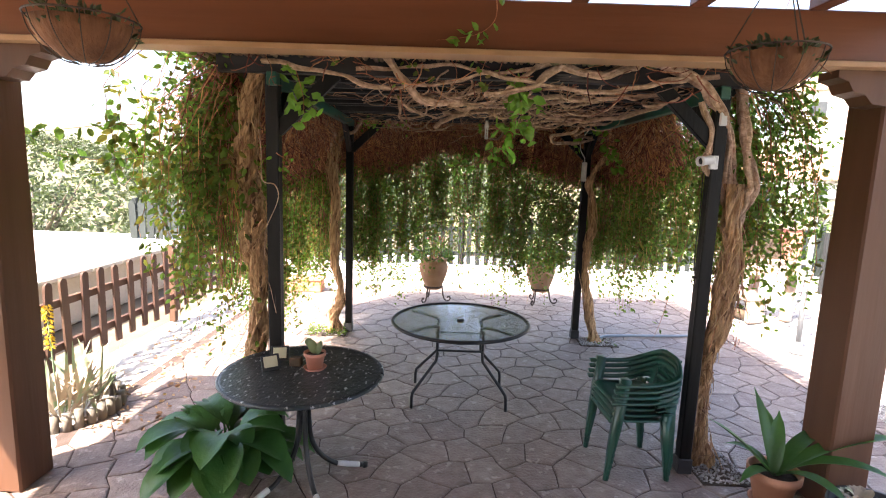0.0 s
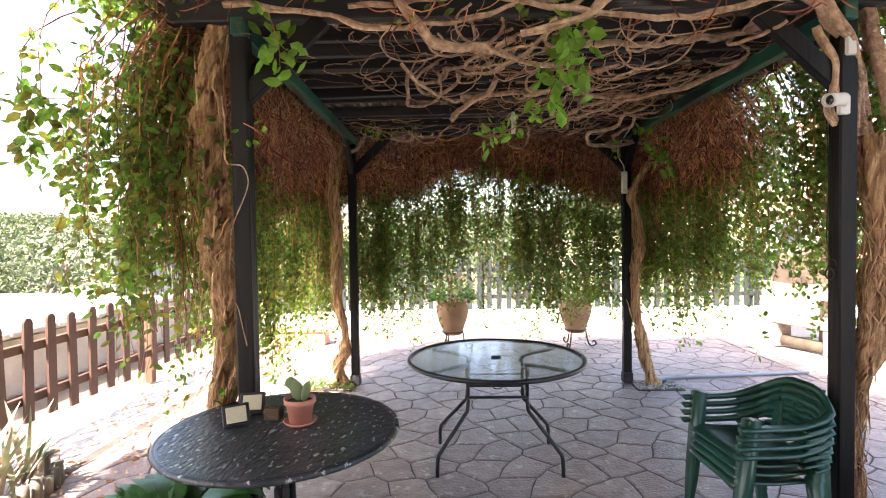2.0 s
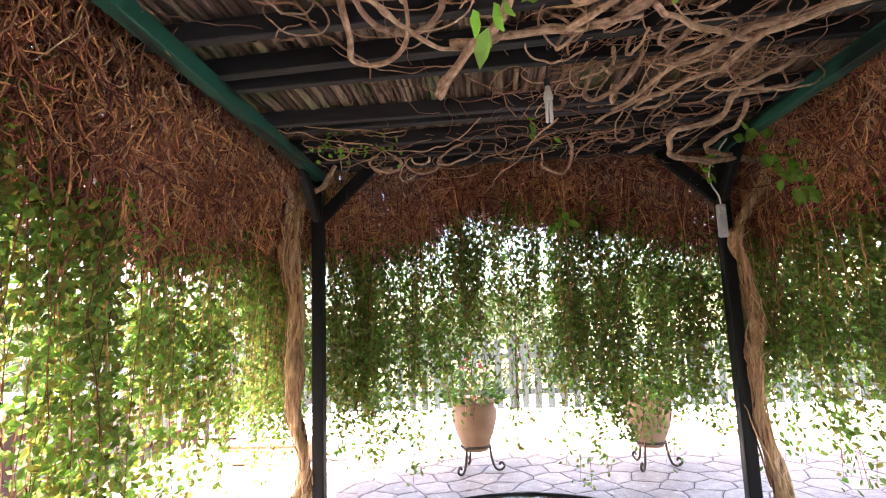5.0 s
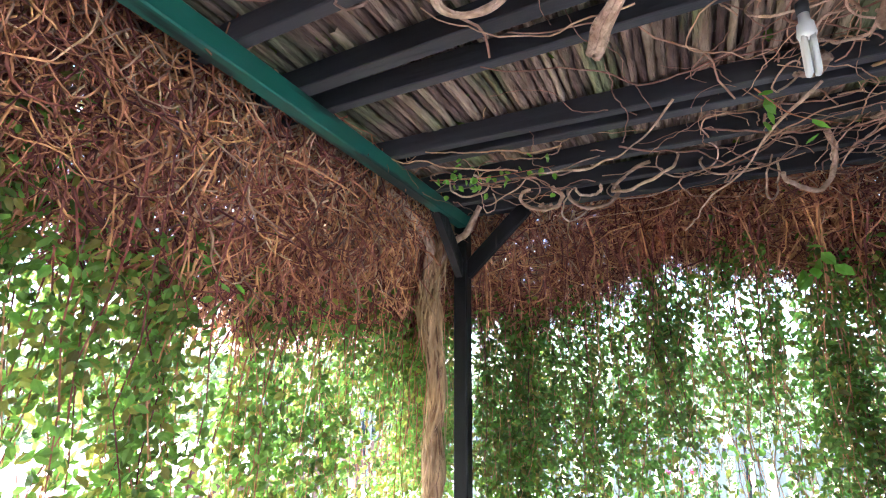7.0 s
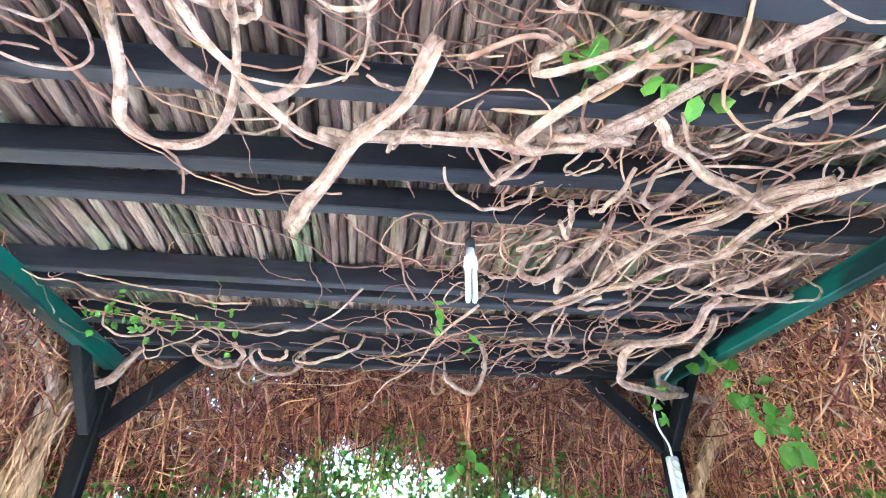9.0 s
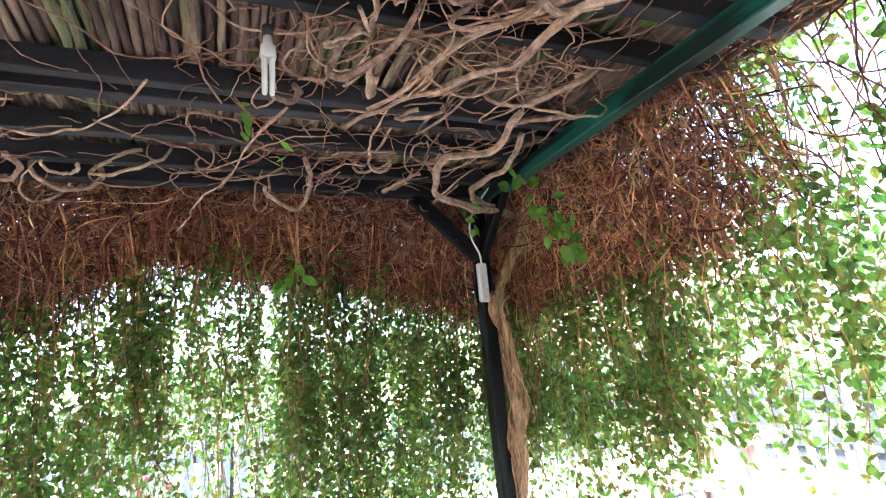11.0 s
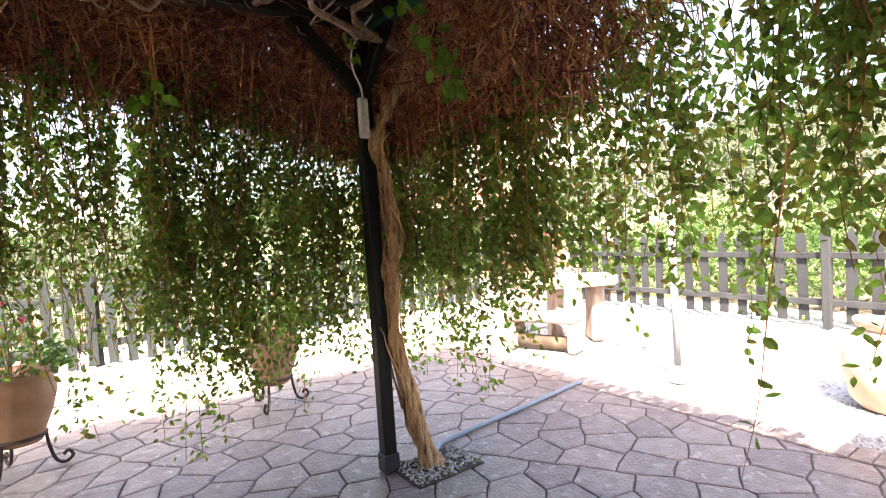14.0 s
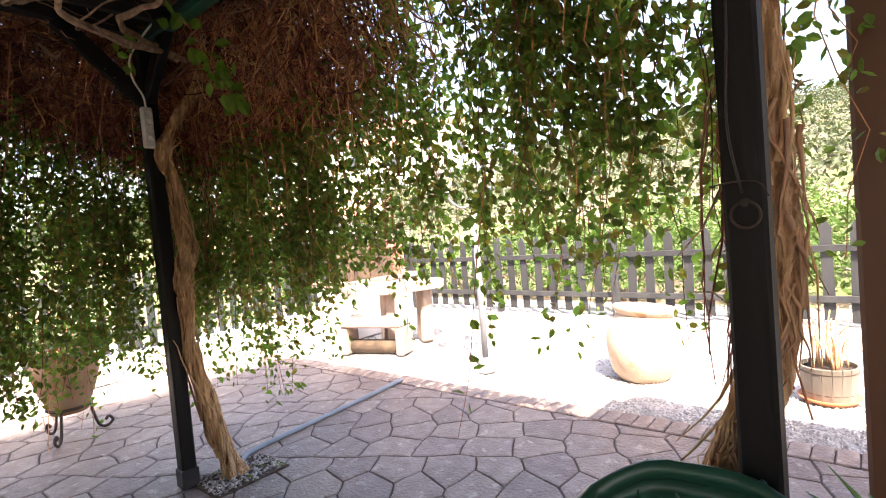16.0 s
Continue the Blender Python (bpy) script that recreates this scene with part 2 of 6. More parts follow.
def lathe(profile, segs=28, c=(0, 0, 0), wobble=0.0):
    """A turned shape from (radius, height) pairs."""
    bm = bmesh.new()
    rings = []
    for r, z in profile:
        rings.append([bm.verts.new((c[0] + r * math.cos(a) * (1 + wobble * math.sin(2 * a + z * 9)), c[1] + r * math.sin(a), c[2] + z))
                      for a in (2 * math.pi * i / segs for i in range(segs))])
    for lo, hi in zip(rings, rings[1:]):
        for i in range(segs):
            bm.faces.new((lo[i], lo[(i + 1) % segs], hi[(i + 1) % segs], hi[i]))
    for ring in (rings[0], rings[-1]):
        if (ring[0].co - ring[segs // 2].co).length > 1e-4:
            bm.faces.new(ring)
    return bm


def leaf_mesh(pos, along, size, rng, width=0.62, fold=0.16):
    """Folded, pointed leaves at pos, growing along the given directions."""
    n = len(pos)
    along = along / (np.linalg.norm(along, axis=1, keepdims=True) + 1e-9)
    side = np.cross(along, rng.normal(size=(n, 3)))
    side /= np.linalg.norm(side, axis=1, keepdims=True) + 1e-9
    nor = np.cross(along, side)
    L = np.asarray(size)[:, None]
    w = L * width / 2
    v = np.stack([pos, pos + along * L * 0.28 + side * w * 0.85, pos + along * L * 0.65 + side * w * 0.8, pos + along * L - nor * L * 0.1,
                  pos + along * L * 0.65 - side * w * 0.8, pos + along * L * 0.28 - side * w * 0.85, pos + along * L * 0.5 - nor * L * fold], axis=1)
    o = (np.arange(n) * 7)[:, None, None]
    tri = np.array([[0, 1, 6], [1, 2, 6], [2, 3, 6], [3, 4, 6], [4, 5, 6], [5, 0, 6]])[None]
    return v.reshape(-1, 3), (o + tri).reshape(-1, 3)
M["black_wood"].node_tree.nodes["Principled BSDF"].inputs["Specular IOR Level"].default_value = 0.18
for key in ("post_wood", "porch_wood"):
    M[key].node_tree.nodes["Principled BSDF"].inputs["Specular IOR Level"].default_value = 0.3
M["rafter"].node_tree.nodes["Principled BSDF"].inputs["Specular IOR Level"].default_value = 0.3


# ---- ground, paving and distance ----
def rise(x, y):
    """Height of the land: level round the house, a valley to the west and north, a slope to the east."""
    z = -0.035
    if x > 8.5:
        z += 0.20 * (x - 8.5) * min(1, (x - 8.5) / 6) if x < 60 else 10.3 + 0.03 * (x - 60)
    if x < -9 and y > -20:
        d = -9 - x
        z += -0.30 * d if d < 40 else (-12 + 0.11 * (d - 40) if d < 180 else 3.4 + 0.02 * (d - 180) if d < 700 else 13.8 + 0.08 * (d - 700))
    if y > 13:
        d = y - 13
        z += (-0.22 * d if d < 30 else -6.6 + 0.08 * (d - 30) if d < 160 else 3.8 + 0.03 * (d - 160)) * (1 if x < 8.5 else max(0.0, 1 - (x - 8.5) / 20))
    return z + 0.35 * max(0, min(1, (abs(x) + abs(y) - 24) / 30)) * noise.noise(Vector((x * 0.05, y * 0.05, 0))) * 4


def make_ground():
    line = sorted({0.0, *(s * v for s in (-1, 1) for v in (2.5, 5, 8, 10, 12, 15, 18, 22, 27, 33, 41, 52, 66, 84, 108, 140, 180, 230, 300, 400, 540, 800, 1300, 2200))})
    verts = [(x, y, rise(x, y)) for y in line for x in line]
    k = len(line)
    faces = [(j * k + i, j * k + i + 1, (j + 1) * k + i + 1, (j + 1) * k + i) for j in range(k - 1) for i in range(k - 1)]
    tagged(mass("ground", verts, faces, M["earth"], smooth=True), "dry earth and grass stretching over valley and hills", "ground", kind="structure")


make_ground()
# pale gravel yard round the paving
for cx, cy, sx, sy, nm in ((6.0, 3.5, 4.4, 17.0, "gravel_yard"), (0.2, 10.7, 7.2, 3.6, "gravel_yard"), (-3.1, 2.0, 0.9, 13.8, "soil_strip")):
    bm = bmesh.new()
    bmesh.ops.create_grid(bm, x_segments=40, y_segments=40, size=0.5, matrix=Matrix.Translation((cx, cy, -0.016)) @ Matrix.Diagonal((sx, sy, 1, 1)))
    for v in bm.verts:
        v.co.z += 0.012 * noise.noise(v.co * 3.0)
    tagged(part(nm, bm, M["gravel"], smooth=True), "sunlit pale gravel beside the paving" if nm == "gravel_yard" else "strip of pale dry soil along the fence", "gravel", kind="structure")

PAVE = (-2.75, 3.62, 0.9, 8.95)
floor = tagged(part("floor", box(((PAVE[0] + PAVE[1]) / 2, 3.0, -0.06), (PAVE[1] - PAVE[0] + 0.2, 11.9, 0.1), bevel=0), M["joint"]),
               "pinkish grey stamped concrete paving in irregular hexagons", "floor", kind="structure")


def hex_cells(x0, x1, y0, y1, a=0.175, jit=0.05):
    """Irregular six-sided flags that share their jittered corners."""
    def corner(x, y):
        q = Vector((round(x, 3) * 7.1, round(y, 3) * 7.1, 3.3))
        p = Vector((x + jit * noise.noise(q), y + jit * noise.noise(q + Vector((40, 0, 0))), 0)) + Vector((jit * 0.9 * math.sin(x * 37.1 + y * 91.7), jit * 0.9 * math.sin(x * 71.3 - y * 53.9), 0))
        return Vector((min(max(p.x, PAVE[0]), PAVE[1]), min(max(p.y, 0.95), PAVE[3]), 0))
    dx, dy = a * math.sqrt(3), a * 1.5
    row, y = 0, y0
    while y < y1:
        x = x0 + (dx / 2 if row % 2 else 0)
        while x < x1:
            ring = [corner(x + a * math.sin(k * math.pi / 3), y + a * math.cos(k * math.pi / 3)) for k in range(6)]
            poly = []
            for p, q in zip(ring, ring[1:] + ring[:1]):
                mid = (p + q) / 2
                poly += [p, mid + 0.018 * Vector((noise.noise(mid * 9), noise.noise(mid * 9 + Vector((0, 31, 0))), 0))]
            yield (x, y), poly
            x += dx
        y += dy
        row += 1


def flag_faces(poly, verts, faces):
    c = sum(poly, Vector()) / len(poly)
    o = len(verts)
    for inset, z in ((0.003, -0.014), (0.009, -0.003), (0.026, 0.0)):
        for p in poly:
            d = (c - p)
            q = p + d.normalized() * inset
            verts.append((q.x, q.y, z + 0.0015 * noise.noise(q * 5)))
    k = len(poly)
    for lev in (0, k):
        for i in range(k):
            faces.append((o + lev + i, o + lev + k + i, o + lev + k + (i + 1) % k, o + lev + (i + 1) % k))
    faces.append(tuple(o + 2 * k + i for i in reversed(range(k))))


# ---- house, porch ----
bm = box((-0.6, -2.6, 1.6), (9.0, 0.3, 3.4), bevel=0)
tagged(part("wall_house", bm, M["house_wall"]), "cream rendered house wall behind the porch", "wall", kind="structure")
tagged(part("porch_terrace", bm_box(box((-0.6, -0.9, 0.17), (6.3, 3.1, 0.38), bevel=0.01), (-0.6, 0.83, 0.08), (2.6, 0.34, 0.2), bevel=0.01), M["flag_stuff"]), "raised concrete terrace and step before the house", "terrace", kind="structure")
porch = thing("porch", (0, 3.0, 0), "red-brown stained timber porch with posts and a heavy beam", "porch", kind="structure")
part("beam", span((-3.9, 2.97, 2.79), (2.62, 2.97, 2.79), 0.22, 0.26, 0.008), M["porch_wood"], porch)
part("fascia", span((-3.9, 2.90, 2.645), (2.62, 2.90, 2.645), 0.16, 0.03, 0.004), M["plank"], porch, "paler trim strip under the beam")


def porch_post(x, dy=0.0):
    p = part("post", box((x, 2.985 + dy, 1.25), (0.26, 0.27, 2.5), bevel=0.012), M["post_wood"], porch)
    for s in (-1, 1):
        bm = bmesh.new()
        prof = [(0, 2.635), (0.36, 2.635), (0.36, 2.59), (0.30, 2.57), (0.27, 2.52), (0.20, 2.50), (0.16, 2.455), (0, 2.44)]
        vs = [[bm.verts.new((x + s * (0.06 + a), yy, z)) for a, z in prof] for yy in (2.90, 3.06)]
        bm.faces.new(vs[0])
        bm.faces.new(vs[1])
        for i in range(len(prof)):
            j = (i + 1) % len(prof)
            bm.faces.new((vs[0][i], vs[0][j], vs[1][j], vs[1][i]))
        part("corbel", bm, M["post_wood"], p, "curved bracket under the beam")


porch_post(-2.67)
porch_post(2.49, 0.08)
for i in range(11):
    part("rafter", span((-3.7 + 0.62 * i, -2.4, 2.975), (-3.7 + 0.62 * i, 2.86, 2.975), 0.09, 0.13, 0.005), M["porch_wood"], porch)
bm = bmesh.new()
for i in range(40):
    span((-3.92 + 0.165 * i, -2.45, 3.05), (-3.92 + 0.165 * i, 2.87, 3.05), 0.161, 0.02, 0.003, bm)
tagged(part("ceiling", bm, M["plank"]), "wooden plank ceiling of the porch on dark rafters", "ceiling", kind="structure")
tagged(part("porch_roof", box((-0.66, 0.20, 3.085), (6.6, 5.35, 0.045), bevel=0.01), M["porch_wood"]), "roof over the porch", "roof", kind="structure")

# ---- pergola ----
POSTS = dict(fl=(-1.14, 3.36), fr=(1.69, 3.36), bl=(-1.20, 6.27), br=(1.64, 6.29))
pergola = thing("pergola", (0.25, 4.8, 0), "black-stained timber pergola with green-painted beams", "pergola", kind="structure")
for key, (x, y) in POSTS.items():
    bm = box((x, y, 1.33), (0.082, 0.082, 2.52), bevel=0.008)
    for v in bm.verts:
        v.co.x += 0.012 * noise.noise(Vector((0, 0, v.co.z + x)))
    p = part("post", bm, M["black_wood"], pergola)
    part("post_shoe", box((x, y, 0.055), (0.098, 0.098, 0.11), bevel=0.006), M["rafter"], p, "metal shoe at the foot of the post")
for (a, b), z in ((("fl", "fr"), 2.66), (("bl", "br"), 2.66)):
    (xa, ya), (xb, yb) = POSTS[a], POSTS[b]
    part("beam", span((xa - 0.35, ya + 0.01, z), (xb + 0.35, yb + 0.01, z), 0.07, 0.13, 0.006), M["rafter"], pergola)
for a, b, dx in (("fl", "bl", 0.0125), ("fr", "br", -0.0125)):
    (xa, ya), (xb, yb) = POSTS[a], POSTS[b]
    part("side_beam", span((xa + dx, ya - 0.07, 2.555), (xb + dx, yb + 0.05, 2.555), 0.062, 0.082, 0.005), M["green_dark"], pergola, "green-painted side beam")
for key, dx, dy in (("fl", 1, 0), ("fl", 0, 1), ("fr", -1, 0), ("fr", 0, 1), ("bl", 1, 0), ("bl", 0, -1), ("br", -1, 0), ("br", 0, -1)):
    x, y = POSTS[key]
    part("brace", span((x + dx * 0.02, y + dy * 0.02, 2.24), (x + dx * 0.40, y + dy * 0.40, 2.60), 0.05, 0.085, 0.005), M["black_wood"], pergola)
RAFTERS = (  # y at the west end, y at the east end, width
    (3.62, 3.67, 0.045), (3.85, 3.90, 0.045), (4.10, 4.095, 0.075), (4.47, 4.34, 0.046), (4.765, 4.56, 0.06), (4.90, 4.80, 0.042),
    (5.355, 5.335, 0.044), (5.47, 5.435, 0.055), (5.82, 5.66, 0.05), (6.06, 6.02, 0.05))
for ya, yb, w in RAFTERS:
    part("rafter", span((-1.42, ya, 2.635), (1.98, yb, 2.635), w, 0.085, 0.004), M["rafter"], pergola)


def cane_roof():
    """Brushwood canes laid side by side over the rafters, in three overlapping lengths."""
    rng = np.random.default_rng(4)
    paths, radii = [], []
    for y0, y1, z in ((3.05, 4.75, 2.705), (4.6, 5.75, 2.70), (5.6, 6.75, 2.705)):
        x = -1.65
        while x < 2.15:
            r = rng.uniform(0.0125, 0.0195)
            k = 14
            yy = np.linspace(y0 + rng.uniform(-0.1, 0.1), y1 + rng.uniform(-0.1, 0.1), k)
            wander = smooth_path(np.stack([rng.normal(0, 0.006, 5), np.zeros(5), rng.normal(0, 0.004, 5)], 1), k)
            paths.append(np.stack([x + wander[:, 0], yy, z + rng.normal(0, 0.005) + wander[:, 2]], 1))
            radii.append(r * (1 + rng.normal(0, 0.10, k)))
            x += r * rng.uniform(1.98, 2.3)
    v, f = tubes(paths, radii, 6)
    # a second, rougher layer above closes the gaps
    paths2, radii2 = [], []
    for i in range(220):
        x = -1.65 + i * 0.0175
        yy = np.linspace(3.0, 6.8, 5)
        paths2.append(np.stack([x + rng.normal(0, 0.01, 5), yy, np.full(5, 2.735)], 1))
        radii2.append(np.full(5, 0.016))
    v2, f2 = tubes(paths2, radii2, 5)
    tagged(mass("pergola_ceiling", np.vstack([v, v2]), np.vstack([f, f2 + len(v)]), M["cane"], smooth=True), "roof of weathered brushwood canes laid over black rafters", "ceiling", kind="structure")


cane_roof()
# solid sheet added out of view above the canes, keeps daylight from leaking through
tagged(part("roof_mat", box((0.25, 4.9, 2.768), (4.0, 3.95, 0.012), bevel=0), M["cane"]), "unseen sheet added over the pergola canes to stop light leaking through", "roof", kind="structure")


# ---- vines on the pergola ----
VINES = {}
for key, (x, y) in POSTS.items():
    VINES[key] = thing("climbing_vine", (x + (0.15 if key[1] == "r" else -0.2), y, 0),
                       "old climbing vine with shaggy trunk, green leaves and dead twigs" if key != "fr" else "old climbing vine with forked peeling trunk and bare limbs",
                       "vine", "vines on the pergola posts")


def twisted_trunk(key, pts, r, strands=4, seed=0, peel=170, wind=4.0):
    """A trunk of ropes wound round one another, with a ridged grain and bark strips coming loose."""
    rng = np.random.default_rng(seed)
    n, m = 190, 48
    c = smooth_path(pts, n)
    s = np.linspace(0, 1, n)
    ln = np.linalg.norm(np.diff(c, axis=0), axis=1).sum()
    q = s * ln
    sway = np.sin(s * math.pi)
    c = c + np.stack([(0.022 * np.sin(q * 7.3 + seed) + 0.008 * np.sin(q * 17)) * sway, 0.018 * np.cos(q * 6 + seed) * sway, 0 * s], 1)
    rad = np.interp(s, np.linspace(0, 1, len(r)), r) * (0.92 + 0.17 * np.sin(q * 9.5 + seed) + 0.09 * np.sin(q * 21 + 2 * seed))
    th = np.linspace(0, 2 * math.pi, m, endpoint=False)[None]
    phi = th - (q * wind + 0.7 * np.sin(q * 3.3 + seed))[:, None]
    shape = 0.68 + 0.46 * np.abs(np.cos(phi * strands / 2 + 0.35 * np.sin(q * 5)[:, None])) + 0.10 * np.cos(phi + 1.5 * np.sin(q * 4)[:, None])
    for k in (7, 11, 16, 21):
        shape = shape + 0.55 / k * np.sin(k * phi + rng.uniform(0, 6) + 1.6 * np.sin(q * rng.uniform(4, 9) + k)[:, None])
    shape = shape + rng.normal(0, 0.012, (n, m))
    rr = rad[:, None] * shape
    v = c[:, None] + np.stack([rr * np.cos(th), rr * np.sin(th), 0 * rr], 2)
    idx = np.arange(n * m).reshape(n, m)
    nxt = np.roll(idx, -1, axis=1)
    f = np.stack([idx[:-1], nxt[:-1], nxt[1:], idx[1:]], axis=-1).reshape(-1, 4).tolist()
    mass("trunk", v.reshape(-1, 3), f + [list(range((n - 1) * m, n * m))], M["bark"], VINES[key], smooth=True)
    paths, radii = [], []
    for i in range(peel):
        j = rng.integers(8, n - 32)
        a = rng.uniform(0, 2 * math.pi)
        cut = rng.integers(10, 26)
        seg = c[j:j + cut][::-1 if rng.random() < 0.7 else 1]
        seg = smooth_path(seg[[0, len(seg) // 2, -1]], 6)
        lift = np.linspace(0, 1, 6) ** 2 * rng.exponential(0.028)
        tw = a + np.linspace(0, rng.uniform(-1.6, 1.6), 6) + rng.normal(0, 0.15, 6)
        rr = rad[j] * 1.0 + 0.004 + lift
        paths.append(seg + np.stack([rr * np.cos(tw), rr * np.sin(tw), -lift * 0.8], 1))
        radii.append(np.linspace(rng.uniform(0.003, 0.009), 0.0012, 6))
    v, f = tubes(paths, radii, 4)
    mass("peeling_bark", v, f, M["straw"], VINES[key], "loose stringy bark strips", smooth=True)["kind"] = "stuff"


twisted_trunk("fl", [(-1.31, 3.48, 0), (-1.30, 3.47, 0.45), (-1.33, 3.46, 0.8), (-1.28, 3.46, 1.25), (-1.31, 3.46, 1.65), (-1.36, 3.45, 2.0), (-1.31, 3.44, 2.42), (-1.22, 3.44, 2.74)],
              [0.075, 0.06, 0.062, 0.066, 0.082, 0.068, 0.072, 0.055], 4, 1, 130, 9.0)
twisted_trunk("fr", [(1.87, 3.49, 0), (1.86, 3.49, 0.15), (1.82, 3.49, 0.42), (1.80, 3.45, 0.70), (1.84, 3.38, 1.0), (1.86, 3.35, 1.4), (1.83, 3.34, 1.74), (1.84, 3.36, 2.0)],
              [0.10, 0.082, 0.054, 0.05, 0.06, 0.06, 0.055, 0.05], 4, 2, 200, 5.0)
twisted_trunk("bl", [(-1.40, 6.24, 0), (-1.37, 6.25, 0.25), (-1.31, 6.26, 0.47), (-1.36, 6.26, 0.99), (-1.385, 6.26, 1.51), (-1.40, 6.26, 2.04), (-1.36, 6.26, 2.32), (-1.28, 6.24, 2.6)],
              [0.11, 0.07, 0.052, 0.052, 0.056, 0.06, 0.055, 0.035], 3, 3, 90, 5.0)
twisted_trunk("br", [(1.86, 6.18, 0), (1.80, 6.22, 0.3), (1.71, 6.25, 0.75), (1.72, 6.25, 1.1), (1.75, 6.25, 1.36), (1.72, 6.25, 1.7), (1.70, 6.25, 1.95), (1.77, 6.24, 2.15), (1.92, 6.2, 2.40), (1.90, 6.1, 2.55)],
              [0.09, 0.05, 0.042, 0.044, 0.05, 0.042, 0.04, 0.036, 0.036, 0.032], 3, 4, 80, 6.0)

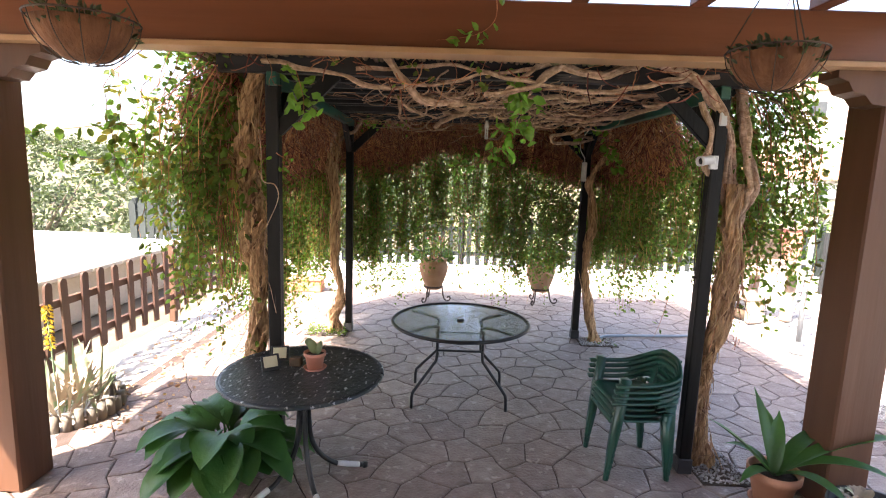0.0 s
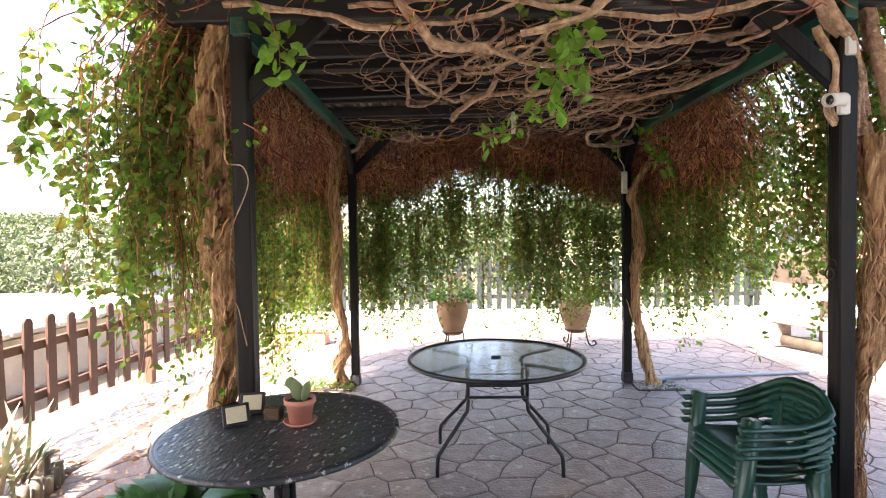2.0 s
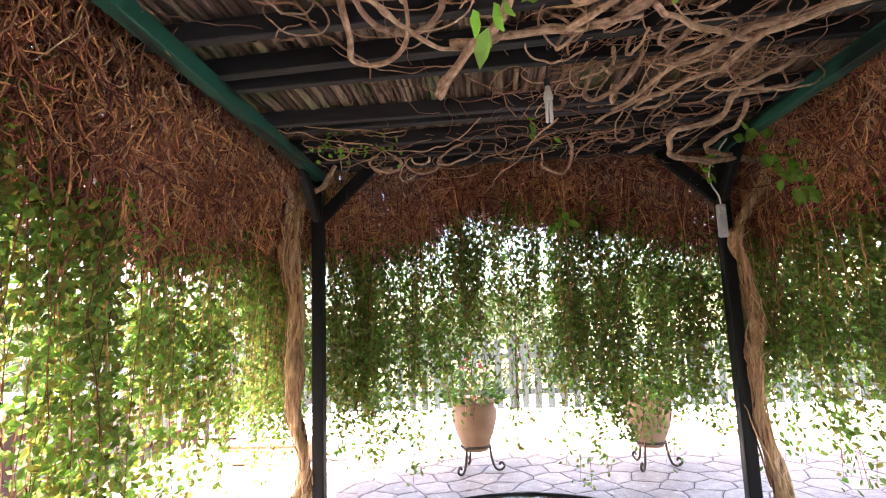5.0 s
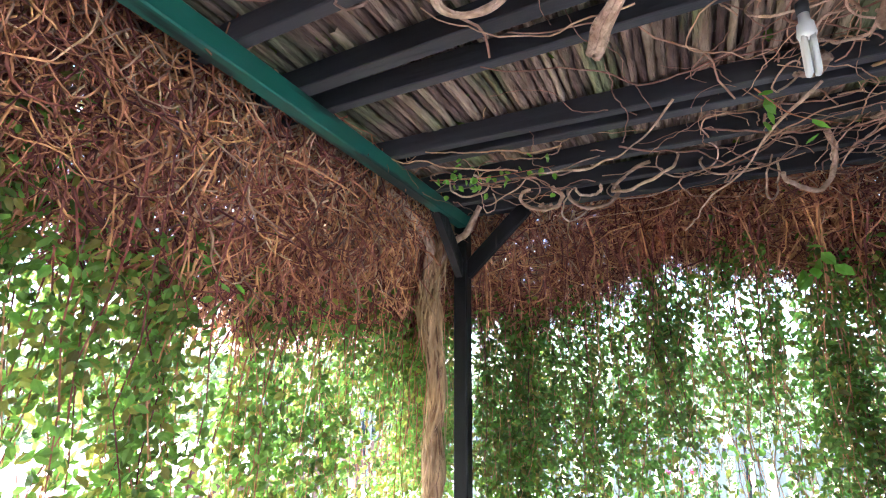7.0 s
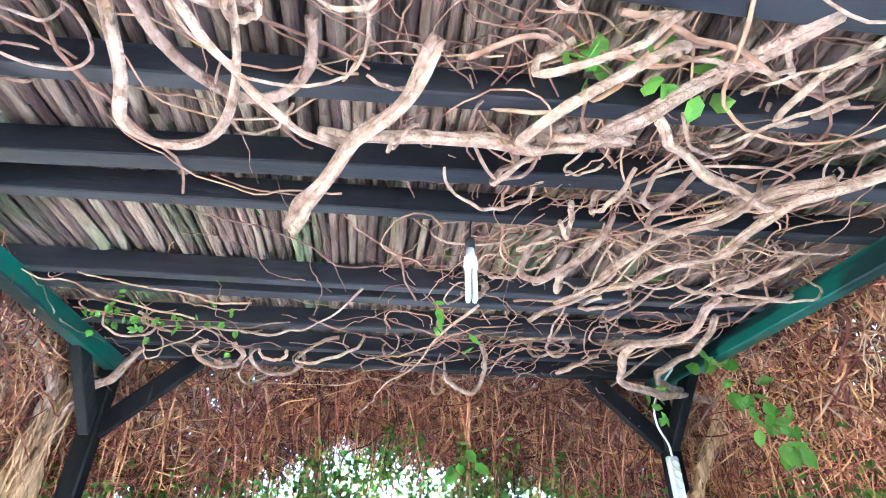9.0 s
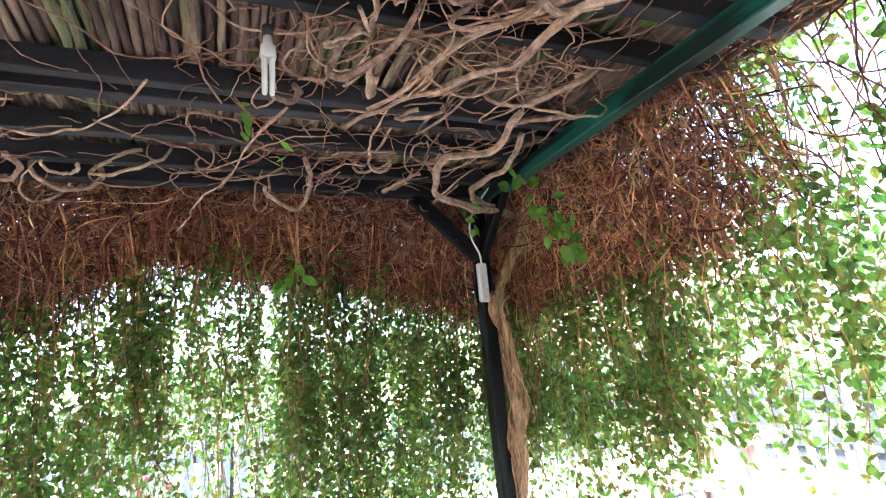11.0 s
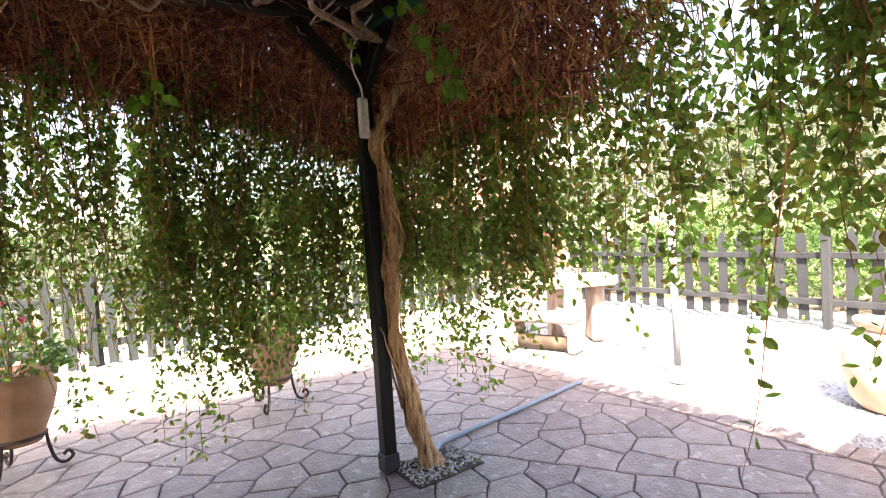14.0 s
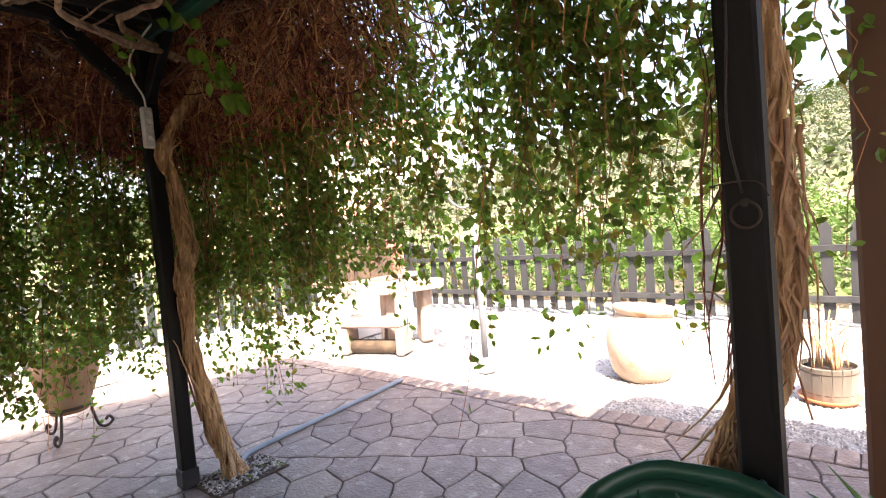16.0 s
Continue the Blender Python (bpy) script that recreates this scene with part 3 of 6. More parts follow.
# main bare limbs: vine, radius, points
BARE_LIMBS = [
    ("fr", (0.052, 0.036), [(1.84, 3.38, 1.86), (1.81, 3.41, 2.15), (1.70, 3.34, 2.42), (1.52, 3.29, 2.60), (1.28, 3.28, 2.71), (1.10, 3.28, 2.70)]),
    ("fr", (0.036, 0.024), [(1.12, 3.28, 2.70), (0.90, 3.27, 2.63), (0.66, 3.28, 2.67), (0.48, 3.28, 2.56), (0.20, 3.34, 2.50)]),
    ("fr", (0.05, 0.042), [(1.85, 3.38, 1.60), (1.885, 3.35, 1.78), (1.91, 3.32, 1.95), (1.90, 3.34, 2.15), (1.86, 3.38, 2.4), (1.79, 3.42, 2.72)]),
    ("fr", (0.024, 0.030), [(1.56, 3.35, 2.50), (1.64, 3.34, 2.27), (1.62, 3.34, 2.13), (1.74, 3.36, 1.97), (1.80, 3.40, 1.88)]),
    ("fr", (0.018, 0.024), [(0.35, 3.60, 2.54), (0.80, 3.60, 2.53), (1.13, 3.60, 2.55), (1.48, 3.58, 2.60)]),
    ("fl", (0.05, 0.03), [(-1.28, 3.44, 2.70), (-1.05, 3.28, 2.74), (-0.75, 3.27, 2.77), (-0.45, 3.27, 2.74), (-0.34, 3.28, 2.60), (-0.18, 3.32, 2.46), (0.04, 3.36, 2.44)]),
    ("fl", (0.02, 0.016), [(-0.42, 4.15, 2.58), (-0.42, 4.31, 2.50), (-0.43, 4.42, 2.46), (-0.37, 4.48, 2.45), (-0.27, 4.43, 2.46), (-0.20, 4.30, 2.50), (-0.22, 4.1, 2.57)]),
    ("fl", (0.016, 0.012), [(-0.42, 3.9, 2.55), (-0.28, 4.14, 2.47), (-0.20, 4.27, 2.46), (-0.12, 4.40, 2.47), (-0.02, 4.50, 2.50)]),
    ("fr", (0.026, 0.038), [(0.16, 4.22, 2.56), (0.08, 4.35, 2.50), (-0.02, 4.46, 2.47), (-0.09, 4.60, 2.43), (-0.14, 4.68, 2.40)]),
    ("fr", (0.024, 0.03), [(-0.08, 4.46, 2.50), (0.06, 4.45, 2.52), (0.20, 4.45, 2.52), (0.42, 4.46, 2.52), (0.52, 4.42, 2.53), (0.66, 4.32, 2.57), (0.9, 4.1, 2.6)]),
    ("fr", (0.02, 0.018), [(0.62, 4.33, 2.52), (0.77, 4.44, 2.50), (0.99, 4.54, 2.49), (1.15, 4.50, 2.50)]),
    ("br", (0.030, 0.014), [(1.62, 4.05, 2.60), (1.40, 4.30, 2.50), (1.10, 4.46, 2.48), (1.05, 4.62, 2.47), (1.02, 4.80, 2.48), (0.91, 4.90, 2.48), (0.76, 5.06, 2.47), (0.60, 5.26, 2.47)]),
    ("br", (0.026, 0.014), [(1.12, 4.42, 2.50), (1.00, 4.55, 2.50), (0.86, 4.72, 2.50), (0.78, 4.93, 2.49), (0.66, 5.15, 2.48)]),
    ("br", (0.022, 0.034), [(1.25, 5.1, 2.52), (1.22, 5.3, 2.45), (1.04, 5.35, 2.42), (1.06, 5.55, 2.38), (1.24, 5.72, 2.36), (1.48, 5.9, 2.40), (1.72, 6.08, 2.45), (1.88, 6.14, 2.46)]),
    ("br", (0.02, 0.03), [(1.4, 5.35, 2.56), (1.48, 5.62, 2.52), (1.36, 5.76, 2.46), (1.5, 5.95, 2.46), (1.75, 6.10, 2.44)]),
    ("br", (0.028, 0.02), [(1.86, 6.1, 2.50), (1.98, 5.85, 2.55), (2.10, 5.7, 2.48), (2.08, 5.55, 2.40), (1.95, 5.5, 2.42)]),
    ("fr", (0.022, 0.016), [(1.62, 3.30, 2.66), (1.2, 3.27, 2.58), (0.8, 3.27, 2.53), (0.35, 3.28, 2.60), (-0.1, 3.28, 2.66), (-0.6, 3.29, 2.62)]),
    ("fl", (0.02, 0.014), [(-1.2, 3.30, 2.66), (-0.8, 3.27, 2.60), (-0.4, 3.28, 2.52), (0.0, 3.30, 2.58), (0.45, 3.29, 2.66), (0.9, 3.28, 2.74)]),
    ("fr", (0.016, 0.012), [(0.62, 3.30, 2.72), (0.42, 3.32, 2.62), (0.30, 3.5, 2.50), (0.05, 3.8, 2.47), (-0.1, 4.05, 2.55)]),
    ("fl", (0.018, 0.013), [(-0.02, 3.36, 2.44), (0.18, 3.55, 2.46), (0.40, 3.8, 2.50), (0.6, 4.0, 2.56)]),
    ("bl", (0.04, 0.03), [(-1.42, 6.26, 2.2), (-1.36, 6.1, 2.45), (-1.36, 5.6, 2.60), (-1.38, 4.9, 2.62), (-1.40, 4.3, 2.64), (-1.5, 3.8, 2.66)]),
    ("bl", (0.034, 0.02), [(-1.42, 6.27, 2.15), (-1.30, 6.22, 2.36), (-1.12, 6.15, 2.46), (-1.02, 6.10, 2.58)]),
    ("fl", (0.005, 0.003), [(-1.24, 3.36, 2.25), (-1.19, 3.29, 1.95), (-1.10, 3.30, 1.86), (-1.17, 3.30, 1.62), (-1.19, 3.31, 1.3), (-1.12, 3.30, 1.05)]),
    ("bl", (0.008, 0.006), [(-0.9, 5.9, 2.5), (-0.5, 5.45, 2.44), (-0.2, 5.38, 2.42), (0.02, 5.10, 2.46)]),
    ("bl", (0.008, 0.007), [(0.40, 5.15, 2.46), (0.24, 5.65, 2.42), (0.10, 6.05, 2.40), (0.02, 6.28, 2.36)]),
]
for i, (key, r, pts) in enumerate(BARE_LIMBS):
    k = (0.66 if pts[0][1] > 3.7 else 0.85) if pts[0][2] > 2.44 else 0.85
    v, f = bundle(pts, (r[0] * k, r[1] * k), 48, i, 4 if r[0] > 0.015 else 2)
    mass("limb", v, f, M["bark_flat"], VINES[key], "bare pale limb", smooth=True)


def tangle(key, count, r0, r1, box_, length, seed, z=(2.57, 2.68), k=9):
    """Thin bare runners wandering under the rafters."""
    rng = np.random.default_rng(seed)
    x0, x1, y0, y1 = box_
    n = count
    start = np.stack([rng.uniform(x0, x1, n), rng.uniform(y0, y1, n), rng.uniform(*z, n)], 1)
    a0 = rng.uniform(0, 2 * np.pi, n)
    turn = rng.normal(0, 0.32, (n, k)).cumsum(1) + rng.normal(0, 0.32, (n, 1)) * np.arange(k)
    step = (rng.uniform(0.5, 1.0, (n, 1)) * length / k)
    d = np.stack([np.cos(a0[:, None] + turn), np.sin(a0[:, None] + turn), rng.normal(0, 0.16, (n, k))], 2) * step[..., None]
    p = start[:, None] + d.cumsum(1)
    p[..., 0] = np.clip(p[..., 0], -1.1, 1.6)
    p[..., 1] = np.clip(p[..., 1], 3.4, 6.3)
    p[..., 2] = np.clip(p[..., 2], 2.5, 2.69)
    p = np.stack([smooth_path(q, 22) for q in p])
    p += rng.normal(0, 0.0018, p.shape)
    r = rng.uniform(r0, r1, (n, 1)) ** 1.0 * np.linspace(1, 0.6, 22)
    v, f = tubes(p, r, 5)
    mass("runner_tangle", v, f, M["runner"], VINES[key], "tangle of bare runners under the roof", smooth=True)["kind"] = "stuff"


tangle("fr", 22, 0.003, 0.009, (0.1, 1.5, 3.5, 4.8), 1.2, 11)
tangle("fr", 80, 0.0018, 0.0038, (0.0, 1.5, 3.5, 4.9), 0.9, 15)
tangle("br", 34, 0.0025, 0.007, (0.2, 1.5, 4.2, 5.6), 1.1, 12)
tangle("br", 120, 0.0016, 0.0034, (0.1, 1.5, 4.3, 5.9), 0.8, 16)
tangle("fl", 14, 0.003, 0.008, (-1.0, 0.4, 3.4, 4.4), 1.1, 13)
tangle("fl", 30, 0.0016, 0.0034, (-0.9, 0.4, 3.4, 4.4), 0.8, 17)
tangle("bl", 80, 0.0016, 0.0045, (-1.1, 1.4, 5.4, 6.2), 0.8, 14, (2.46, 2.66))

def loops(key, count, area, seed):
    """Bare runners that hook down below the rafters and curl up again."""
    rng = np.random.default_rng(seed)
    x0, x1, y0, y1 = area
    paths, radii = [], []
    for i in range(count):
        c = np.array([rng.uniform(x0, x1), rng.uniform(y0, y1), rng.uniform(2.53, 2.60)])
        az, tilt = rng.uniform(0, math.pi), rng.uniform(0.25, 1.3)
        e = np.array([math.cos(az), math.sin(az), 0.0])
        g = np.array([-math.sin(az) * math.cos(tilt), math.cos(az) * math.cos(tilt), -math.sin(tilt)])
        t = np.linspace(-0.35, 0.35 + rng.uniform(0.3, 1.1), 16) * math.pi
        rad = rng.uniform(0.05, 0.20) * (1 + 0.3 * np.sin(t * rng.uniform(0.6, 1.4) + i))
        p = c + (rad * np.cos(t))[:, None] * e + (0.7 * rad * np.sin(t))[:, None] * g + rng.normal(0, 0.003, (16, 3))
        p[:, 2] = np.clip(p[:, 2], 2.40, 2.66)
        paths.append(smooth_path(p, 28))
        radii.append(rng.choice([0.004, 0.006, 0.009, 0.013], p=[0.35, 0.3, 0.22, 0.13]) * np.linspace(1, 0.65, 28) * (1 + rng.normal(0, 0.06, 28)))
    v, f = tubes(paths, radii, 6)
    mass("curled_growth", v, f, M["bark_flat"], VINES[key], "curled bare runners hanging under the rafters", smooth=True)["kind"] = "stuff"


loops("fr", 46, (0.0, 1.45, 3.35, 4.6), 61)
loops("br", 40, (0.3, 1.5, 4.5, 6.0), 62)
loops("fl", 22, (-0.8, 0.3, 3.3, 4.4), 63)
loops("bl", 16, (-1.1, 0.6, 5.5, 6.2), 64)

SIDES = {  # side: origin, along, outward, length along
    "left": (Vector((-1.17, 3.15, 0)), Vector((0, 1, 0)), Vector((-1, 0, 0)), 3.75),
    "back": (Vector((-1.75, 6.30, 0)), Vector((1, 0, 0)), Vector((0, 1, 0)), 3.95),
    "corner": (Vector((-2.02, 3.45, 0)), Vector((1, 0, 0)), Vector((0, -1, 0)), 0.55),
    "front": (Vector((-1.35, 3.33, 0)), Vector((1, 0, 0)), Vector((0, -1, 0)), 3.3),
    "right": (Vector((1.67, 3.45, 0)), Vector((0, 1, 0)), Vector((1, 0, 0)), 3.4),
}


def side_points(side, u, out, z):
    o, al, ou, _ = SIDES[side]
    return np.array(o)[None] + u[:, None] * np.array(al)[None] + out[:, None] * np.array(ou)[None] + np.stack([0 * z, 0 * z, z], 1)


def dead_twigs(side, key, count, low, seed, weight=None, depth=0.42):
    """A thick thatch of dead runners sloping out from the beam; low(u): height of its lower edge."""
    rng = np.random.default_rng(seed)
    ln = SIDES[side][3]
    k = 7
    u = rng.uniform(-0.15, ln + 0.1, count)
    if weight:
        keep = rng.random(count) < weight(u)
        u = u[keep]
    n = len(u)
    zl = low(u)
    s = rng.random(n) ** 0.85
    z = 2.77 - s * (2.77 - zl - 0.18) + rng.normal(0, 0.03, n)
    out = 0.03 + depth * s + np.abs(rng.normal(0, 0.13, n))
    start = side_points(side, u, out, z)
    o, al, ou, _ = SIDES[side]
    slope = np.array(ou) * 0.34 + np.array((0, 0, -0.85))
    al = np.array(al)
    a = rng.normal(0, 0.85, (n, 1)) + rng.normal(0, 0.20, (n, k)).cumsum(1) + rng.normal(0, 0.13, (n, 1)) * np.arange(k)
    step = rng.uniform(0.014, 0.048, (n, 1))
    d = (np.cos(a)[..., None] * slope + np.sin(a)[..., None] * al + rng.normal(0, 0.2, (n, k, 1)) * np.array(ou) + rng.normal(0, 0.35, (n, 1, 1)) * np.array(ou)) * step[..., None]
    p = start[:, None] + d.cumsum(1)
    p = np.stack([smooth_path(q, 8) for q in p])
    r = rng.uniform(0.0024, 0.006, (n, 1)) * np.linspace(1, 0.55, 8)
    thick = rng.random(n) < 0.05
    r[thick] *= 1.6
    grey = rng.random(n) < 0.42 * np.clip((z - zl - 0.25) / 0.7, 0, 1)
    for sel, mt, nm, lb in ((~grey, "twig", "twig_thatch", "thatch of dead reddish brown twigs"), (grey, "twig_grey", "upper_thatch", "older grey-brown twigs at the top of the thatch")):
        v, f = tubes(p[sel], r[sel], 3)
        mass(nm, v, f, M[mt], VINES[key], lb, smooth=True)["kind"] = "stuff"


dead_twigs("left", "bl", 18000, lambda u: 1.78 + 0.05 * np.sin(u * 2.1 + 1) + 0.42 * np.clip(1.65 - u, 0, 1.3), 21, lambda u: (u > 0.42) * 1.0)
dead_twigs("back", "bl", 18000, lambda u: 1.86 + 0.34 * np.exp(-((u - 1.95) / 0.75) ** 2) + 0.06 * np.sin(u * 5), 22, depth=0.3)
dead_twigs("right", "br", 16000, lambda u: 1.86 + 0.25 * np.clip((1.9 - u), 0, 2), 23, lambda u: np.clip((u - 1.2) / 0.8, 0.02, 1), depth=0.36)

dead_twigs("front", "fl", 70, lambda u: 2.42 + 0.1 * np.sin(u * 4), 24, depth=0.10)


def curtain(side, key, strands, low, seed, near, far, leafy_top, dens=0.86, u_weight=None, size=(0.036, 0.064), old=0.25, gap=lambda u, z: 1.0, z_top=2.8):
    """Hanging leafy runners; near and far: how far outside the beam they hang; inner ones bear leaves under the thatch only."""
    rng = np.random.default_rng(seed)
    ln = SIDES[side][3]
    o, al, ou, _ = SIDES[side]
    paths, radii, lp, ld, ls = [], [], [], [], []
    for i in range(strands):
        u = rng.uniform(-0.15, ln + 0.1)
        if u_weight and rng.random() > u_weight(u):
            continue
        u += 0.07 * noise.noise(Vector((u * 4.3, seed, 0.5)))
        w = rng.random()
        out = near + (far - near) * w
        top = z_top - 0.35 * (1 - w) + rng.normal(0, 0.06)
        end = low(u) + abs(rng.normal(0, 0.28)) + (rng.uniform(0, 0.9) if rng.random() < 0.4 else 0)
        tail = rng.random() < (0.10 if side == "right" else 0.15)
        if tail:
            end = low(u) - rng.uniform(0.05, 0.36)
        k = 10
        z = np.linspace(top, end, k)
        sway = rng.normal(0, 0.03, k).cumsum()
        sw2 = rng.normal(0, 0.02, k).cumsum()
        bulge = -0.28 * np.exp(-np.linspace(0, 5, k)) * (0.6 + 0.5 * w)
        p = side_points(side, u + sway, out + sw2 + bulge, z)
        paths.append(p)
        radii.append(np.linspace(0.0042, 0.0016, k))
        first = top if w > 0.55 else min(top, leafy_top(u) + rng.normal(0, 0.1))
        m = int(max(0, first - end) / 0.0135 * dens)
        if m < 2:
            continue
        zz = rng.uniform(end, first, m)
        keep = np.array([min(1.0, max(0.12, 0.86 + 1.5 * noise.noise(Vector((u * 2.3, h * 1.7, seed * 3.7))))) * gap(u, h) for h in zz])
        keep = np.where(zz < low(u), keep * 0.55, keep)
        zz = zz[rng.random(m) < keep]
        m = len(zz)
        if m < 2:
            continue
        pos = np.stack([np.interp(-zz, -z, p[:, j]) for j in range(3)], 1)
        pos += rng.normal(0, 0.034, (m, 3))
        lp.append(pos)
        ld.append(np.array(ou)[None] * rng.normal(0.25, 0.55, (m, 1)) + np.array(al)[None] * rng.normal(0, 0.65, (m, 1)) + np.stack([np.zeros(m), np.zeros(m), rng.normal(-0.55, 0.4, m)], 1))
        ls.append(rng.uniform(*size, m))
    v, f = tubes(paths, radii, 3)
    mass("runner_curtain", v, f, M["twig"], VINES[key])["kind"] = "stuff"
    lp, ld, ls = np.vstack(lp), np.vstack(ld), np.concatenate(ls)
    is_old = rng.random(len(lp)) < old
    for sel, mt, nm in ((~is_old, M["leaf"], "foliage"), (is_old, M["leaf_old"], "yellowed_foliage")):
        v, f = leaf_mesh(lp[sel], ld[sel], ls[sel], rng)
        mass(nm, v, f, mt, VINES[key])["kind"] = "stuff"


curtain("left", "fl", 300, lambda u: 0.74 + 0.12 * math.sin(u * 3) + 0.35 * max(0, 1 - u), 31, 0.40, 0.64, lambda u: 1.95 + 0.36 * max(0, 1.6 - u), u_weight=lambda u: 0.3 if u < 0.2 else 1.0, dens=1.3, size=(0.031, 0.056))
curtain("back", "bl", 400, lambda u: 0.72 + 0.10 * math.sin(u * 4.1) - 0.22 * math.exp(-((u - 2.32) / 0.12) ** 2) - 0.2 * math.exp(-((u - 3.05) / 0.32) ** 2) - 0.2 * math.exp(-((u - 0.9) / 0.25) ** 2), 32, 0.22, 0.62,
        lambda u: 1.98 + 0.28 * math.exp(-((u - 1.95) / 0.7) ** 2), dens=1.6, size=(0.029, 0.052),
        gap=lambda u, z: 1 - 0.85 * math.exp(-((u - 2.08) / 0.13) ** 2) * (0.8 < z < 1.55) - 0.45 * math.exp(-((u - 1.95) / 0.3) ** 2) * (1.5 < z < 2.1))
curtain("right", "br", 300, lambda u: 0.72 + 0.46 * min(1, max(0, (2.2 - u) / 0.8)), 33, 0.34, 0.72, lambda u: 2.0 + 0.5 * max(0, 1.6 - u), u_weight=lambda u: 0.72 if u < 1.9 else 1.0, dens=1.45, size=(0.031, 0.056),
        gap=lambda u, z: 1 - 0.55 * math.exp(-((u - 1.6) / 0.2) ** 2) * (z < 2.2))
curtain("corner", "fl", 20, lambda u: 1.1 + 1.1 * (0.55 - u), 34, -0.05, 0.16, lambda u: 2.75, z_top=2.78, size=(0.05, 0.08), dens=0.7)


def loose_strings(key, c, count, seed, spread, z):
    """Dead strings of bark and runner hanging beside a trunk."""
    rng = np.random.default_rng(seed)
    k = 9
    top = rng.uniform(z[1] - 0.7, z[1], count)
    end = top - rng.uniform(0.4, 1.3, count)
    end = np.maximum(end, z[0])
    p = np.zeros((count, k, 3))
    p[..., 0] = c[0] + rng.normal(0, spread[0], (count, 1)) + rng.normal(0, 0.018, (count, k)).cumsum(1)
    p[..., 1] = c[1] + rng.normal(0, spread[1], (count, 1)) + rng.normal(0, 0.012, (count, k)).cumsum(1)
    p[..., 2] = top[:, None] + (end - top)[:, None] * np.linspace(0, 1, k)
    v, f = tubes(p, rng.uniform(0.002, 0.005, (count, 1)) * np.linspace(1, 0.5, k), 4)
    mass("bark_fringe", v, f, M["twig"], VINES[key], "dead strings hanging beside the trunk", smooth=True)["kind"] = "stuff"


loose_strings("fl", (-1.58, 3.58), 70, 41, (0.09, 0.07), (0.8, 2.75))
loose_strings("fr", (1.91, 3.40), 22, 42, (0.035, 0.05), (0.9, 1.9))
loose_strings("bl", (-1.48, 6.22), 9, 43, (0.08, 0.08), (1.0, 2.4))
loose_strings("br", (1.9, 6.3), 12, 44, (0.1, 0.08), (1.3, 2.4))


def top_growth(key, area, count, seed):
    """Leaves lying over the roof and its edge, mostly unseen; added to shade the thatch."""
    rng = np.random.default_rng(seed)
    x0, x1, y0, y1 = area
    pos = np.stack([rng.uniform(x0, x1, count), rng.uniform(y0, y1, count), 2.83 + rng.normal(0, 0.05, count)], 1)
    v, f = leaf_mesh(pos, np.stack([rng.normal(size=count), rng.normal(size=count), rng.normal(0, 0.4, count)], 1), rng.uniform(0.05, 0.085, count), rng)
    mass("roof_foliage", v, f, M["leaf"], VINES[key])["kind"] = "stuff"


top_growth("fl", (-2.05, -1.0, 3.1, 6.9), 6500, 51)
top_growth("bl", (-1.6, 2.2, 6.0, 6.95), 5500, 52)
top_growth("br", (1.4, 2.4, 3.3, 6.9), 5500, 53)
top_growth("fr", (-1.4, 2.0, 3.15, 6.2), 5000, 54)
curtain("front", "fr", 26, lambda u: 2.62, 35, -0.02, 0.16, lambda u: 2.75, z_top=2.86, dens=0.8)


